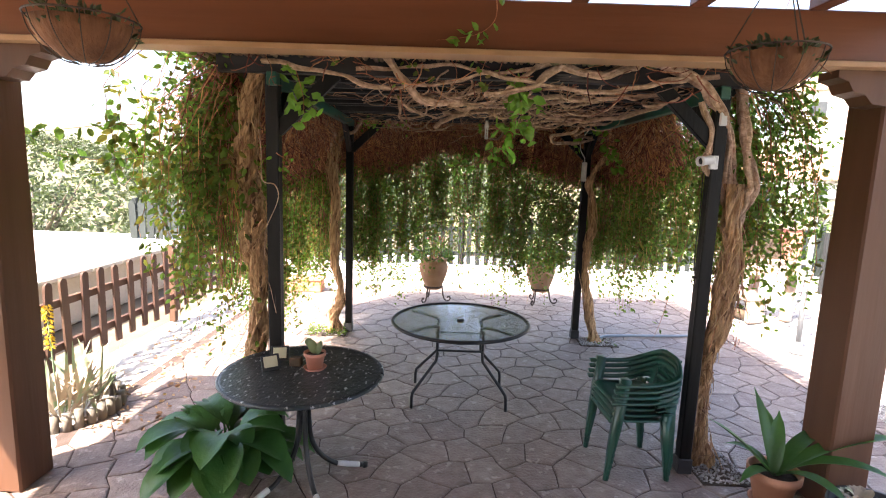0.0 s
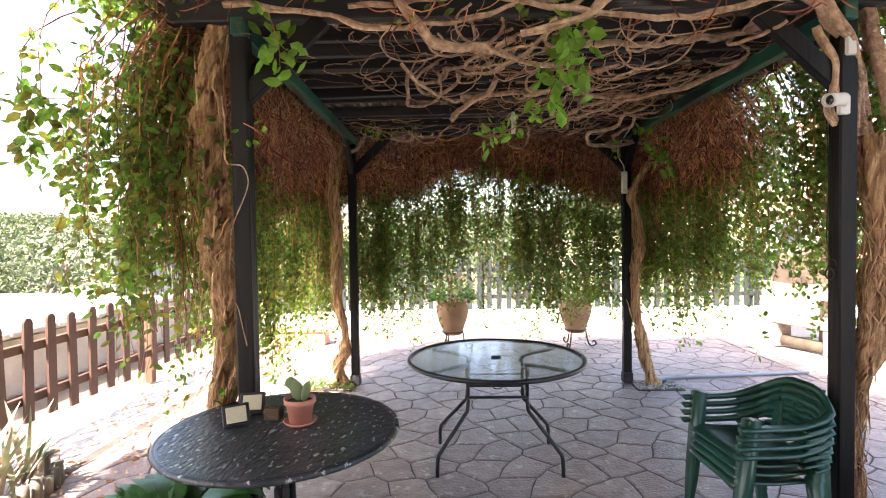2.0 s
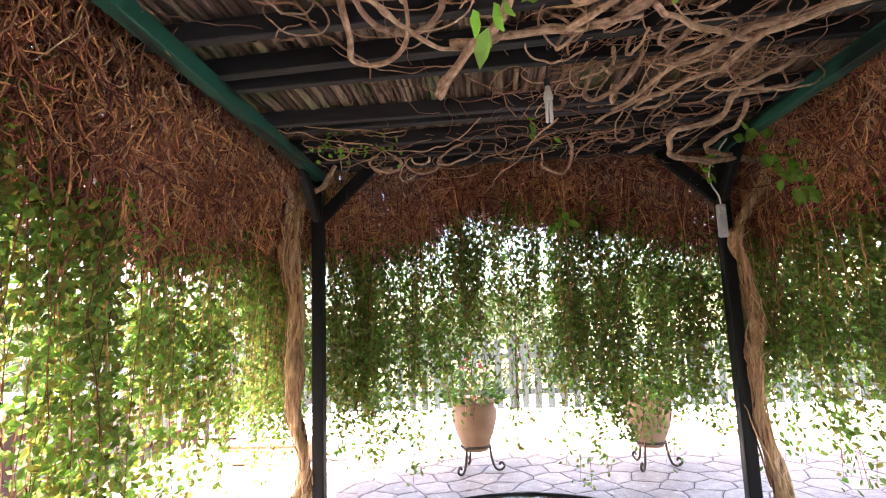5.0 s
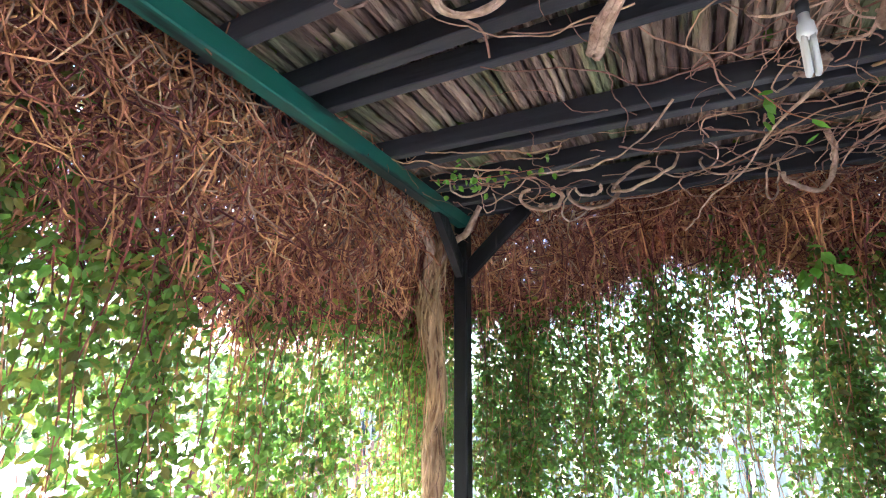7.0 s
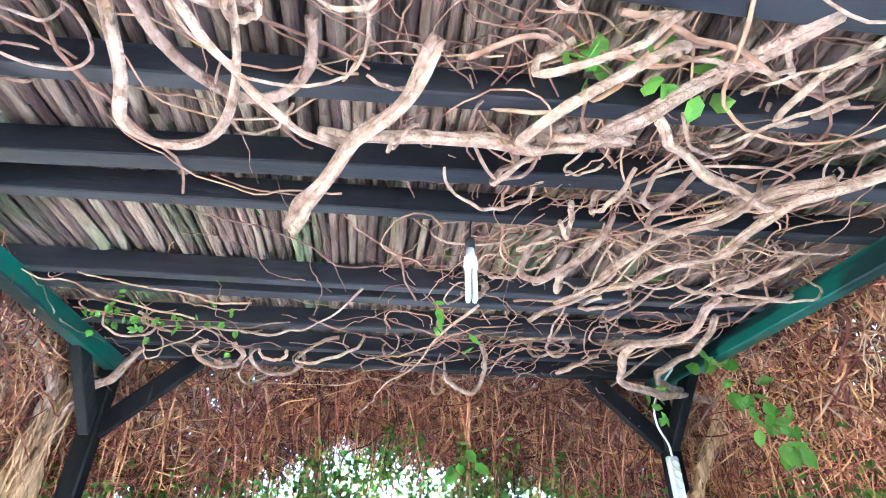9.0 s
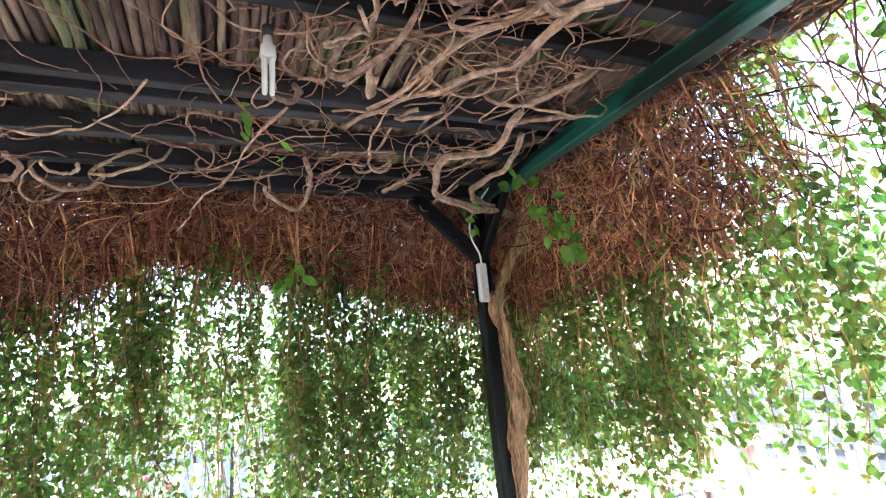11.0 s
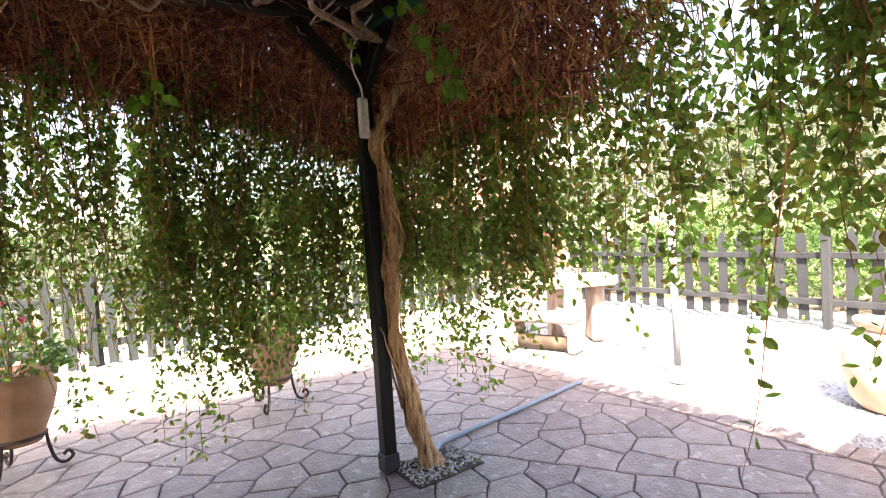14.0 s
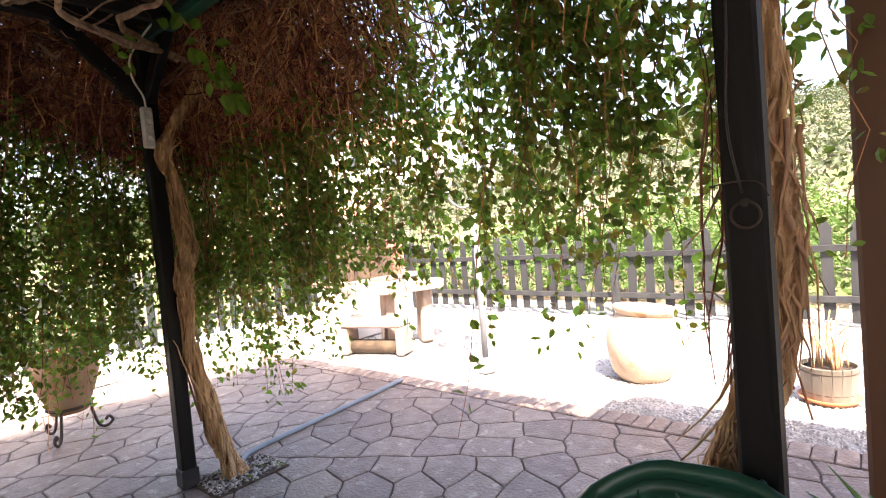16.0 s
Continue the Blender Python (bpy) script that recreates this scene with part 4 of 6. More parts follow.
# ---- more materials ----
M.update(
    black_metal=mat("black_powder_coat", (0.012, 0.013, 0.014), (0.03, 0.031, 0.033), 8, 0.35, 0.15, 80, vary="", spots=(0.10, 0.09, 0.08), spot_scale=22, spot_at=0.72),
    flaking=mat("flaking_black_table_top", (0.014, 0.02, 0.024), (0.055, 0.068, 0.074), 14, 0.33, 0.5, 60, vary="", stretch=(1, 0.45, 1), spots=(0.42, 0.45, 0.46), spot_scale=46, spot_at=0.61),
    taped=mat("white_primer", (0.62, 0.61, 0.58), (0.75, 0.74, 0.70), 8, 0.6, 0.2, 60, vary=""),
    terracotta=mat("terracotta", (0.46, 0.20, 0.11), (0.60, 0.30, 0.18), 7, 0.8, 0.3, 60, vary="", spots=(0.62, 0.50, 0.42), spot_scale=6, spot_at=0.64),
    pale_clay=mat("pale_clay", (0.36, 0.20, 0.11), (0.50, 0.31, 0.18), 6, 0.85, 0.4, 50, vary="", spots=(0.34, 0.24, 0.16), spot_scale=5, spot_at=0.64),
    # jar: base colour made pale to match its look in strong sun
    jar_clay=mat("pale_jar_clay", (0.50, 0.36, 0.25), (0.66, 0.53, 0.41), 6, 0.85, 0.5, 50, vary="", spots=(0.46, 0.30, 0.19), spot_scale=4, spot_at=0.6),
    pink_pot=mat("pink_plastic_pot", (0.58, 0.25, 0.18), (0.66, 0.31, 0.23), 8, 0.45, 0.1, 60, vary=""),
    dark_pot=mat("black_plastic_pot", (0.015, 0.015, 0.016), (0.03, 0.03, 0.032), 8, 0.5, 0.1, 60, vary=""),
    soil=mat("potting_soil", (0.05, 0.035, 0.025), (0.10, 0.07, 0.05), 30, 0.95, 0.9, 90, vary=""),
    green_plastic=mat("dark_green_plastic", (0.010, 0.062, 0.042), (0.016, 0.085, 0.060), 6, 0.34, 0.1, 120, vary="object", spread=0.12),
    broad_leaf=mat("broad_green_leaf", (0.035, 0.115, 0.025), (0.075, 0.19, 0.045), 6, 0.4, 0.4, 30, stretch=(1, 1, 1), spread=0.35, through_light=0.25),
    strap_leaf=mat("strap_leaf", (0.035, 0.10, 0.022), (0.07, 0.17, 0.04), 5, 0.4, 0.2, 40, spread=0.3, through_light=0.25, spots=(0.24, 0.30, 0.05), spot_scale=3, spot_at=0.66),
    cactus=mat("cactus_pad", (0.14, 0.19, 0.08), (0.22, 0.27, 0.13), 10, 0.6, 0.3, 60, vary=""),
    aloe=mat("aloe_leaf", (0.30, 0.25, 0.17), (0.45, 0.34, 0.25), 6, 0.6, 0.2, 40, spread=0.35, spots=(0.20, 0.27, 0.15), spot_scale=3, spot_at=0.5),
    yellow=mat("yellow_flower", (0.70, 0.48, 0.02), (0.80, 0.60, 0.05), 20, 0.6, 0.2, 60, spread=0.2),
    pink=mat("pink_flower", (0.65, 0.09, 0.16), (0.80, 0.2, 0.28), 20, 0.6, 0.2, 60, spread=0.2),
    white_plastic=mat("white_plastic", (0.72, 0.71, 0.68), (0.80, 0.79, 0.77), 6, 0.4, 0.1, 60, vary="", wear=0.1),
    grey_pipe=mat("blue_grey_pipe", (0.20, 0.24, 0.28), (0.29, 0.33, 0.37), 8, 0.5, 0.2, 60, vary=""),
    coco=mat("coco_liner", (0.15, 0.06, 0.028), (0.32, 0.15, 0.072), 14, 0.95, 0.9, 60, stretch=(1, 1, 0.3), vary=""),
    fence_grey=mat("weathered_grey_picket", (0.016, 0.0175, 0.019), (0.038, 0.04, 0.04), 6, 0.85, 0.5, 40, stretch=(1, 1, 0.1), spread=0.2, vary="object"),
    fence_green=mat("dark_green_picket", (0.013, 0.019, 0.0165), (0.03, 0.039, 0.034), 6, 0.8, 0.4, 40, stretch=(1, 1, 0.1), spread=0.2, vary="object"),
    fence_brown=mat("brown_picket", (0.06, 0.027, 0.015), (0.12, 0.056, 0.032), 6, 0.75, 0.5, 40, stretch=(1, 1, 0.1), spread=0.2, vary="object"),
    concrete=mat("cast_concrete", (0.26, 0.185, 0.145), (0.38, 0.29, 0.235), 5, 0.85, 0.5, 40, vary="", spots=(0.40, 0.30, 0.22), spot_scale=4, spot_at=0.6),
    log=mat("log_bark", (0.05, 0.033, 0.02), (0.13, 0.088, 0.055), 8, 0.9, 0.9, 30, vary=""),
    red_brick=mat("red_brick", (0.42, 0.15, 0.10), (0.55, 0.24, 0.17), 10, 0.85, 0.4, 50, spread=0.2),
    iron=mat("rusty_iron", (0.035, 0.025, 0.02), (0.10, 0.06, 0.04), 20, 0.7, 0.4, 60, vary=""),
    staves=mat("grey_barrel_wood", (0.13, 0.11, 0.085), (0.25, 0.215, 0.175), 8, 0.85, 0.5, 30, stretch=(1, 1, 0.15), spread=0.25),
    orange_clay=mat("orange_clay", (0.60, 0.20, 0.08), (0.68, 0.28, 0.13), 8, 0.7, 0.2, 50, vary=""),
    roof_tile=mat("roof_tile", (0.46, 0.25, 0.17), (0.60, 0.36, 0.26), 6, 0.85, 0.3, 40, spread=0.2),
    cream=mat("cream_plate", (0.60, 0.56, 0.36), (0.68, 0.64, 0.45), 10, 0.6, 0.2, 60, vary=""),
    dark_glass=mat("dark_window", (0.03, 0.035, 0.04), (0.06, 0.065, 0.07), 3, 0.15, 0.0, 60, vary=""),
    lamp_paint=mat("pale_grey_paint", (0.20, 0.21, 0.22), (0.27, 0.28, 0.29), 8, 0.45, 0.15, 60, vary="", wear=0.15),
    stone=mat("deck_stone", (0.42, 0.37, 0.30), (0.56, 0.50, 0.42), 5, 0.85, 0.5, 30, vary="object"),
)
glass = bpy.data.materials.new("rippled_glass")
glass.use_nodes = True
gn, gl = glass.node_tree.nodes, glass.node_tree.links
clear = gn.new("ShaderNodeBsdfTransparent")
clear.inputs["Color"].default_value = (0.95, 1.0, 0.98, 1)
frost = gn.new("ShaderNodeBsdfDiffuse")
frost.inputs["Color"].default_value = (0.84, 0.93, 0.90, 1)
shine = gn.new("ShaderNodeBsdfGlossy")
shine.inputs["Roughness"].default_value = 0.04
ripple = gn.new("ShaderNodeTexNoise")
ripple.inputs["Scale"].default_value = 45
relief = gn.new("ShaderNodeBump")
relief.inputs["Strength"].default_value, relief.inputs["Distance"].default_value = 0.16, 0.004
gl.new(ripple.outputs["Fac"], relief.inputs["Height"])
gl.new(relief.outputs[0], shine.inputs["Normal"])
body, coat, fres = gn.new("ShaderNodeMixShader"), gn.new("ShaderNodeMixShader"), gn.new("ShaderNodeFresnel")
fres.inputs["IOR"].default_value = 1.9
body.inputs[0].default_value = 0.28
gl.new(clear.outputs[0], body.inputs[1])
gl.new(frost.outputs[0], body.inputs[2])
gl.new(fres.outputs[0], coat.inputs[0])
gl.new(body.outputs[0], coat.inputs[1])
gl.new(shine.outputs[0], coat.inputs[2])
gl.new(coat.outputs[0], gn["Material Output"].inputs["Surface"])
glass_under = bpy.data.materials.new("glass_underside")
glass_under.use_nodes = True
un, ul = glass_under.node_tree.nodes, glass_under.node_tree.links
see, dull, blend = un.new("ShaderNodeBsdfTransparent"), un.new("ShaderNodeBsdfDiffuse"), un.new("ShaderNodeMixShader")
see.inputs["Color"].default_value = (0.93, 1.0, 0.97, 1)
dull.inputs["Color"].default_value = (0.84, 0.93, 0.90, 1)
blend.inputs[0].default_value = 0.22
ul.new(see.outputs[0], blend.inputs[1])
ul.new(dull.outputs[0], blend.inputs[2])
ul.new(blend.outputs[0], un["Material Output"].inputs["Surface"])


def rod(name, pts, r, material, parent, label="", n=20, sides=8):
    return tube(pts, r, n, sides, parent, name, material, label)


def straight(bm, pts, r, sides=8):
    """Joined straight pieces of tube through pts, added to bm."""
    for p, q in zip(pts, pts[1:]):
        p, q = Vector(p), Vector(q)
        m = Matrix.Translation((p + q) / 2) @ (q - p).to_track_quat("Z", "Y").to_matrix().to_4x4()
        bmesh.ops.create_cone(bm, cap_ends=True, segments=sides, radius1=r, radius2=r, depth=(q - p).length + r * 0.8, matrix=m)
    return bm


def turned(name, profile, material, parent=None, c=(0, 0, 0), label="", segs=28, wobble=0.0):
    return part(name, lathe(profile, segs, c, wobble), material, parent, label, smooth=True)


def blades(base, specs, rng, seg=6):
    """Arching strap or oval leaves; specs: azimuth, length, width, lift, droop, shape (0 strap, 1 oval)."""
    V, F = [], []
    for az, ln, wd, lift, droop, oval in specs:
        d = np.array([math.cos(az), math.sin(az), 0])
        sd = np.array([-math.sin(az), math.cos(az), 0])
        o = len(V)
        p = np.array(base, float) + d * 0.02
        ang = lift
        for i in range(seg + 1):
            s = i / seg
            if oval:
                w = wd * (0.06 if s < 0.34 else math.sin(math.pi * min(1, (s - 0.30) / 0.70)) ** 0.75 if s < 1 else 0.01)
            else:
                w = wd * (0.45 + 0.55 * math.sin(math.pi * min(1, s * 1.1)) if s < 0.9 else 0.9 * (1.02 - s) / 0.12 * 0.3)
            up = np.array([-d[0] * math.sin(ang), -d[1] * math.sin(ang), math.cos(ang)])
            V += [p - sd * w / 2 + up * w * 0.18, p, p + sd * w / 2 + up * w * 0.18]
            p = p + (d * math.cos(ang) + np.array([0, 0, 1]) * math.sin(ang)) * ln / seg
            ang -= droop / seg
        for i in range(seg):
            a = o + 3 * i
            F += [(a, a + 1, a + 4, a + 3), (a + 1, a + 2, a + 5, a + 4)]
    return V, F


# ---- patio tables ----
def glass_table(cx, cy):
    t = thing("patio_table", (cx, cy, 0), "round rippled-glass patio table with black tube legs", "table")
    top = part("tabletop", lathe([(0.0, 0.708), (0.588, 0.708), (0.588, 0.714), (0.0, 0.714)], 56, (cx, cy, 0)), glass, t, "rippled glass tabletop")
    top.visible_shadow = False
    top.data.materials.append(glass_under)
    for face in top.data.polygons:
        face.material_index = 0 if face.normal.z > 0.5 else 1
    ring = [(cx + 0.598 * math.cos(a), cy + 0.598 * math.sin(a), 0.708) for a in (2 * math.pi * i / 48 for i in range(49))]
    rod("rim", ring, 0.016, M["black_metal"], t, "black metal rim", 97)
    turned("hole_cap", [(0.0, 0.724), (0.03, 0.724), (0.034, 0.714), (0.034, 0.7), (0.0, 0.7)], M["black_metal"], t, (cx, cy, 0))
    for sx in (-1, 1):
        for sy in (-1, 1):
            pts = [(cx + sx * 0.45, cy + sy * 0.34, 0.693), (cx + sx * 0.21, cy + sy * 0.13, 0.69), (cx + sx * 0.20, cy + sy * 0.13, 0.62), (cx + sx * 0.20, cy + sy * 0.13, 0.41), (cx + sx * 0.235, cy + sy * 0.155, 0.345),
                   (cx + sx * 0.37, cy + sy * 0.25, 0.175), (cx + sx * 0.40, cy + sy * 0.27, 0.12), (cx + sx * 0.405, cy + sy * 0.27, 0.0)]
            rod("leg", pts, 0.0135, M["black_metal"], t, "", 44)
        rod("stretcher", [(cx + sx * 0.20, cy - 0.13, 0.5), (cx + sx * 0.2, cy, 0.5), (cx + sx * 0.20, cy + 0.13, 0.5)], 0.010, M["black_metal"], t, "", 6)
    for sy, z in ((-1, 0.475), (-1, 0.56), (1, 0.475), (1, 0.56)):
        rod("stretcher", [(cx - 0.2, cy + sy * 0.13, z), (cx, cy + sy * 0.13, z), (cx + 0.2, cy + sy * 0.13, z)], 0.010 if z < 0.5 else 0.006, M["black_metal"], t, "", 6)
    rod("ornament", [(cx + 0.03 * math.cos(a), cy - 0.135, 0.545 + 0.012 * math.sin(a)) for a in (k * math.pi / 6 for k in range(13))], 0.004, M["black_metal"], t, "", 26, 6)
    return t


glass_table(0.14, 4.45)


def metal_table(cx, cy):
    t = thing("round_table", (cx, cy, 0), "round black metal table with flaking white-speckled top", "table")
    turned("tabletop", [(0.0, 0.722), (0.47, 0.722), (0.495, 0.716), (0.502, 0.726), (0.497, 0.739), (0.478, 0.736), (0.0, 0.736)], M["flaking"], t, (cx, cy, 0), "flaking black tabletop", 56)
    rod("rim", [(cx + 0.497 * math.cos(a), cy + 0.497 * math.sin(a), 0.727) for a in (2 * math.pi * i / 40 for i in range(41))], 0.013, M["flaking"], t, "", 81)
    for k, deg in enumerate((25, 140, 232, 300)):
        a = radians(deg)
        d = Vector((math.cos(a), math.sin(a), 0))
        c = Vector((cx, cy, 0))
        leg = rod("leg", [c + d * 0.16 + Vector((0, 0, 0.715)), c + d * 0.05 + Vector((0, 0, 0.64)), c + d * 0.035 + Vector((0, 0, 0.42)), c + d * 0.07 + Vector((0, 0, 0.22)), c + d * 0.20 + Vector((0, 0, 0.075)), c + d * 0.40 + Vector((0, 0, 0.016))],
                  0.0165, M["black_metal"], t, "", 30)
        rod("foot_sleeve", [c + d * (0.22 + 0.02 * k) + Vector((0, 0, 0.066 - 0.006 * k)), c + d * 0.30 + Vector((0, 0, 0.043)), c + d * 0.37 + Vector((0, 0, 0.024))], 0.019, M["taped"], leg, "chipped white paint on the foot", 8)
        turned("foot_cap", [(0.0, 0.0), (0.02, 0.0), (0.02, 0.03), (0.0, 0.034)], M["dark_pot"], leg, tuple(c + d * 0.41), "black rubber foot", 10)
    return t


RT = (-0.89, 3.10)
metal_table(*RT)


def potted_cactus(c):
    t = thing("potted_cactus", c, "small prickly pear in a pink plastic pot on the table", "cactus")
    turned("saucer", [(0.0, 0.0), (0.062, 0.0), (0.075, 0.014), (0.070, 0.014), (0.06, 0.006), (0.0, 0.006)], M["pink_pot"], t, c)
    turned("pot", [(0.0, 0.008), (0.048, 0.008), (0.062, 0.088), (0.070, 0.090), (0.071, 0.112), (0.064, 0.112), (0.06, 0.095), (0.0, 0.095)], M["pink_pot"], t, c)
    turned("soil", [(0.0, 0.098), (0.059, 0.097), (0.06, 0.09)], M["soil"], t, c)
    for dx, dz, sx, sz, ry, rz in ((-0.012, 0.145, 0.030, 0.052, -0.35, 0.3), (0.028, 0.14, 0.022, 0.046, 0.3, 0.8), (-0.035, 0.175, 0.026, 0.034, -0.8, 0.5)):
        bm = bmesh.new()
        bmesh.ops.create_icosphere(bm, subdivisions=3, radius=1)
        for v in bm.verts:
            v.co += v.co.normalized() * 0.05 * noise.noise(v.co * 5)
        bm.transform(Matrix.Translation((c[0] + dx, c[1], c[2] + dz)) @ Euler((0, ry, rz)).to_matrix().to_4x4() @ Matrix.Diagonal((sx, 0.009, sz, 1)))
        part("pad", bm, M["cactus"], t, smooth=True)


potted_cactus((RT[0] + 0.06, RT[1] + 0.06, 0.737))
for k, (dx, dy, rz, rx) in enumerate(((-0.20, 0.16, 12, 62), (-0.20, 0.0, 32, 58))):
    t = thing("photo_plaque", (RT[0] + dx, RT[1] + dy, 0.738), "small dark square frame with a cream plate, leaning on the table", "ornament", "plaques on the table")
    m = pose(RT[0] + dx, RT[1] + dy, 0.741, rx, 0, rz)
    part("frame", bm_box(bmesh.new(), (0, 0.05, 0), (0.115, 0.10, 0.012), m, 0.003), M["dark_pot"], t)
    part("plate", bm_box(bmesh.new(), (0, 0.052, 0.007), (0.085, 0.07, 0.006), m, 0.002), M["cream"], t)
    part("foot", bm_box(bmesh.new(), (0, 0.025, -0.04), (0.03, 0.012, 0.085), m, 0.002), M["dark_pot"], t)
tagged(part("wood_block", box((RT[0] - 0.075, RT[1] + 0.10, 0.766), (0.075, 0.06, 0.056), bevel=0.006), M["log"]), "small worn brown block on the round table", "block")


# ---- plastic chairs ----
def plastic_chair():
    """A low-backed garden chair facing +x, standing at the origin."""
    t = thing("garden_chair", (0, 0, 0), "dark green plastic garden chair in a stack of four", "chair", "stacked garden chairs")
    g = M["green_plastic"]
    for sx, sy, top in ((1, -1, 0.60), (1, 1, 0.60), (-1, -1, 0.44), (-1, 1, 0.44)):
        x0, y0 = sx * 0.235, sy * 0.235
        bm = bmesh.new()
        prof = [(-1, -1), (1, -1), (1, 1), (-1, 1)]
        rings = []
        for z, w in ((0.0, 0.020), (0.02, 0.022), (0.045, 0.020), (0.06, 0.023), (0.08, 0.021), (0.25, 0.030), (top, 0.040)):
            cx_, cy_ = x0 - sx * 0.05 * z / 0.44, y0 + sy * 0.005
            rings.append([bm.verts.new((cx_ + a * w * 0.8, cy_ + b * w, z)) for a, b in prof])
        for lo, hi in zip(rings, rings[1:]):
            for i in range(4):
                bm.faces.new((lo[i], lo[(i + 1) % 4], hi[(i + 1) % 4], hi[i]))
        bm.faces.new(rings[0])
        bm.faces.new(rings[-1])
        bmesh.ops.bevel(bm, geom=[e for e in bm.edges if abs(e.verts[0].co.z - e.verts[1].co.z) > 0.01], offset=0.007, segments=2, affect="EDGES")
        part("leg", bm, g, t, smooth=True)
    # dished seat with a rolled edge
    bm = bmesh.new()
    n = 10
    grid = []
    for lev in (0.0, -0.012):
        for i in range(n + 1):
            for j in range(n + 1):
                u, w = i / n * 2 - 1, j / n * 2 - 1
                z = 0.42 + 0.025 * max(0, u) ** 2 - 0.028 * (1 - w * w) * (1 - u * u) - 0.03 * max(0, abs(u) - 0.85) / 0.15 + lev
                grid.append(bm.verts.new((u * 0.225 + 0.005, w * (0.225 - 0.02 * max(0, -u)), z)))
    k = (n + 1) ** 2
    for i in range(n):
        for j in range(n):
            a = i * (n + 1) + j
            q = (a, a + 1, a + n + 2, a + n + 1)
            bm.faces.new([grid[x] for x in q])
            bm.faces.new([grid[x + k] for x in reversed(q)])
    edge = [i for i in range(n + 1)] + [i * (n + 1) + n for i in range(1, n + 1)] + [n * (n + 1) + j for j in range(n - 1, -1, -1)] + [i * (n + 1) for i in range(n - 1, 0, -1)]
    for a, b in zip(edge, edge[1:] + edge[:1]):
        bm.faces.new((grid[a], grid[a + k], grid[b + k], grid[b]))
    part("seat", bm, g, t, smooth=True)

    # wrap-round back and arms: rails on a horseshoe plan
    def horseshoe(s):
        """s from -1 (one arm's front) over 0 (middle of the back) to 1."""
        a = abs(s)
        y = math.copysign(min(1, a / 0.42) ** 0.75 * 0.265, s)
        x = -0.255 + 0.04 * (a / 0.42) ** 2 if a < 0.42 else -0.215 + (a - 0.42) / 0.58 * 0.46
        return x, y

    def rail(name, z_mid, z_arm, hgt, s0, s1, lean=0.0):
        bm = bmesh.new()
        m = 26
        prev = None
        for i in range(m + 1):
            s = s0 + (s1 - s0) * i / m
            x, y = horseshoe(s)
            bl = max(0.0, min(1.0, (abs(s) - 0.05) / 0.62))
            bl = bl * bl * (3 - 2 * bl)
            z = z_mid + (z_arm - z_mid) * bl
            nx, ny = (-1, 0) if abs(s) < 0.05 else (-0.5 if abs(s) < 0.42 else 0.0, math.copysign(1, s))
            ln = math.hypot(nx, ny)
            nx, ny = nx / ln, ny / ln
            x -= (z - 0.42) * 0.16 * (1 - bl)
            flat = 0.016 + 0.022 * bl
            hh = hgt * (1 - 0.62 * bl)
            ring = [bm.verts.new((x + nx * a, y + ny * a, z + b)) for a, b in ((-flat * 0.4, -hh), (flat * 0.6, -hh * 0.8), (flat, 0), (flat * 0.5, hh * 0.25), (-flat * 0.5, hh * 0.3))]
            if prev:
                for q in range(5):
                    bm.faces.new((prev[q], prev[(q + 1) % 5], ring[(q + 1) % 5], ring[q]))
            else:
                bm.faces.new(ring)
            prev = ring
        bm.faces.new(prev)
        part(name, bm, g, t, smooth=True)

    rail("top_rail", 0.695, 0.57, 0.045, -1, 1)
    for z, za in ((0.645, 0.54), (0.592, 0.51)):
        for s in (-1, 1):
            rail("slat", z, za, 0.018, s * 0.20, s * 0.58)
    rail("lower_rail", 0.545, 0.485, 0.03, -0.50, 0.50)
    # lattice in the middle of the back
    for dy in (-0.10, -0.05, 0.0, 0.05, 0.10):
        for sl in (-1, 1):
            p = [(-0.262 - (0.53 - 0.42) * 0.16, dy - sl * 0.045, 0.53), (-0.262 - (0.70 - 0.42) * 0.16, dy * 0.8 + sl * 0.05, 0.69)]
            part("lattice_bar", straight(bmesh.new(), p, 0.008, 6), g, t, smooth=True)
    for sy in (-1, 1):
        part("back_strut", span((-0.225, sy * 0.14, 0.42), (-0.27, sy * 0.145, 0.56), 0.05, 0.014, 0.004), g, t)
    return t


CHAIR = (1.31, 3.44)
first = plastic_chair()
first.scale = (0.89, 0.89, 0.985)
for i in range(1, 4):
    copy_thing(first, pose(CHAIR[0] + 0.004 * i, CHAIR[1], 0.041 * i, 0, 0, 183 + 0.6 * i))
first.matrix_basis = pose(CHAIR[0], CHAIR[1], 0, 0, 0, 183) @ Matrix.Diagonal((0.89, 0.89, 0.985, 1))


# ---- plants in pots ----
def hosta(c):
    t = thing("potted_hosta", c, "large leafy hosta in a low terracotta pot", "plant")
    turned("pot", [(0.0, 0.0), (0.15, 0.0), (0.165, 0.02), (0.20, 0.15), (0.215, 0.155), (0.215, 0.185), (0.195, 0.185), (0.185, 0.15), (0.0, 0.15)], M["terracotta"], t, c)
    turned("soil", [(0.0, 0.165), (0.187, 0.16)], M["soil"], t, c)
    rng = np.random.default_rng(5)
    for i in range(54):
        az = rng.uniform(0, 2 * math.pi)
        lvl = rng.random()
        V, F = blades((c[0] + rng.normal(0, 0.04), c[1] + rng.normal(0, 0.04), c[2] + 0.16), [(az, rng.uniform(0.42, 0.62), rng.uniform(0.17, 0.24), 0.55 + 1.0 * lvl, 1.6 + 0.8 * lvl, 1)], rng, 10)
        mass("leaf", V, F, M["broad_leaf"], t, smooth=True)


hosta((-1.42, 3.12, 0))


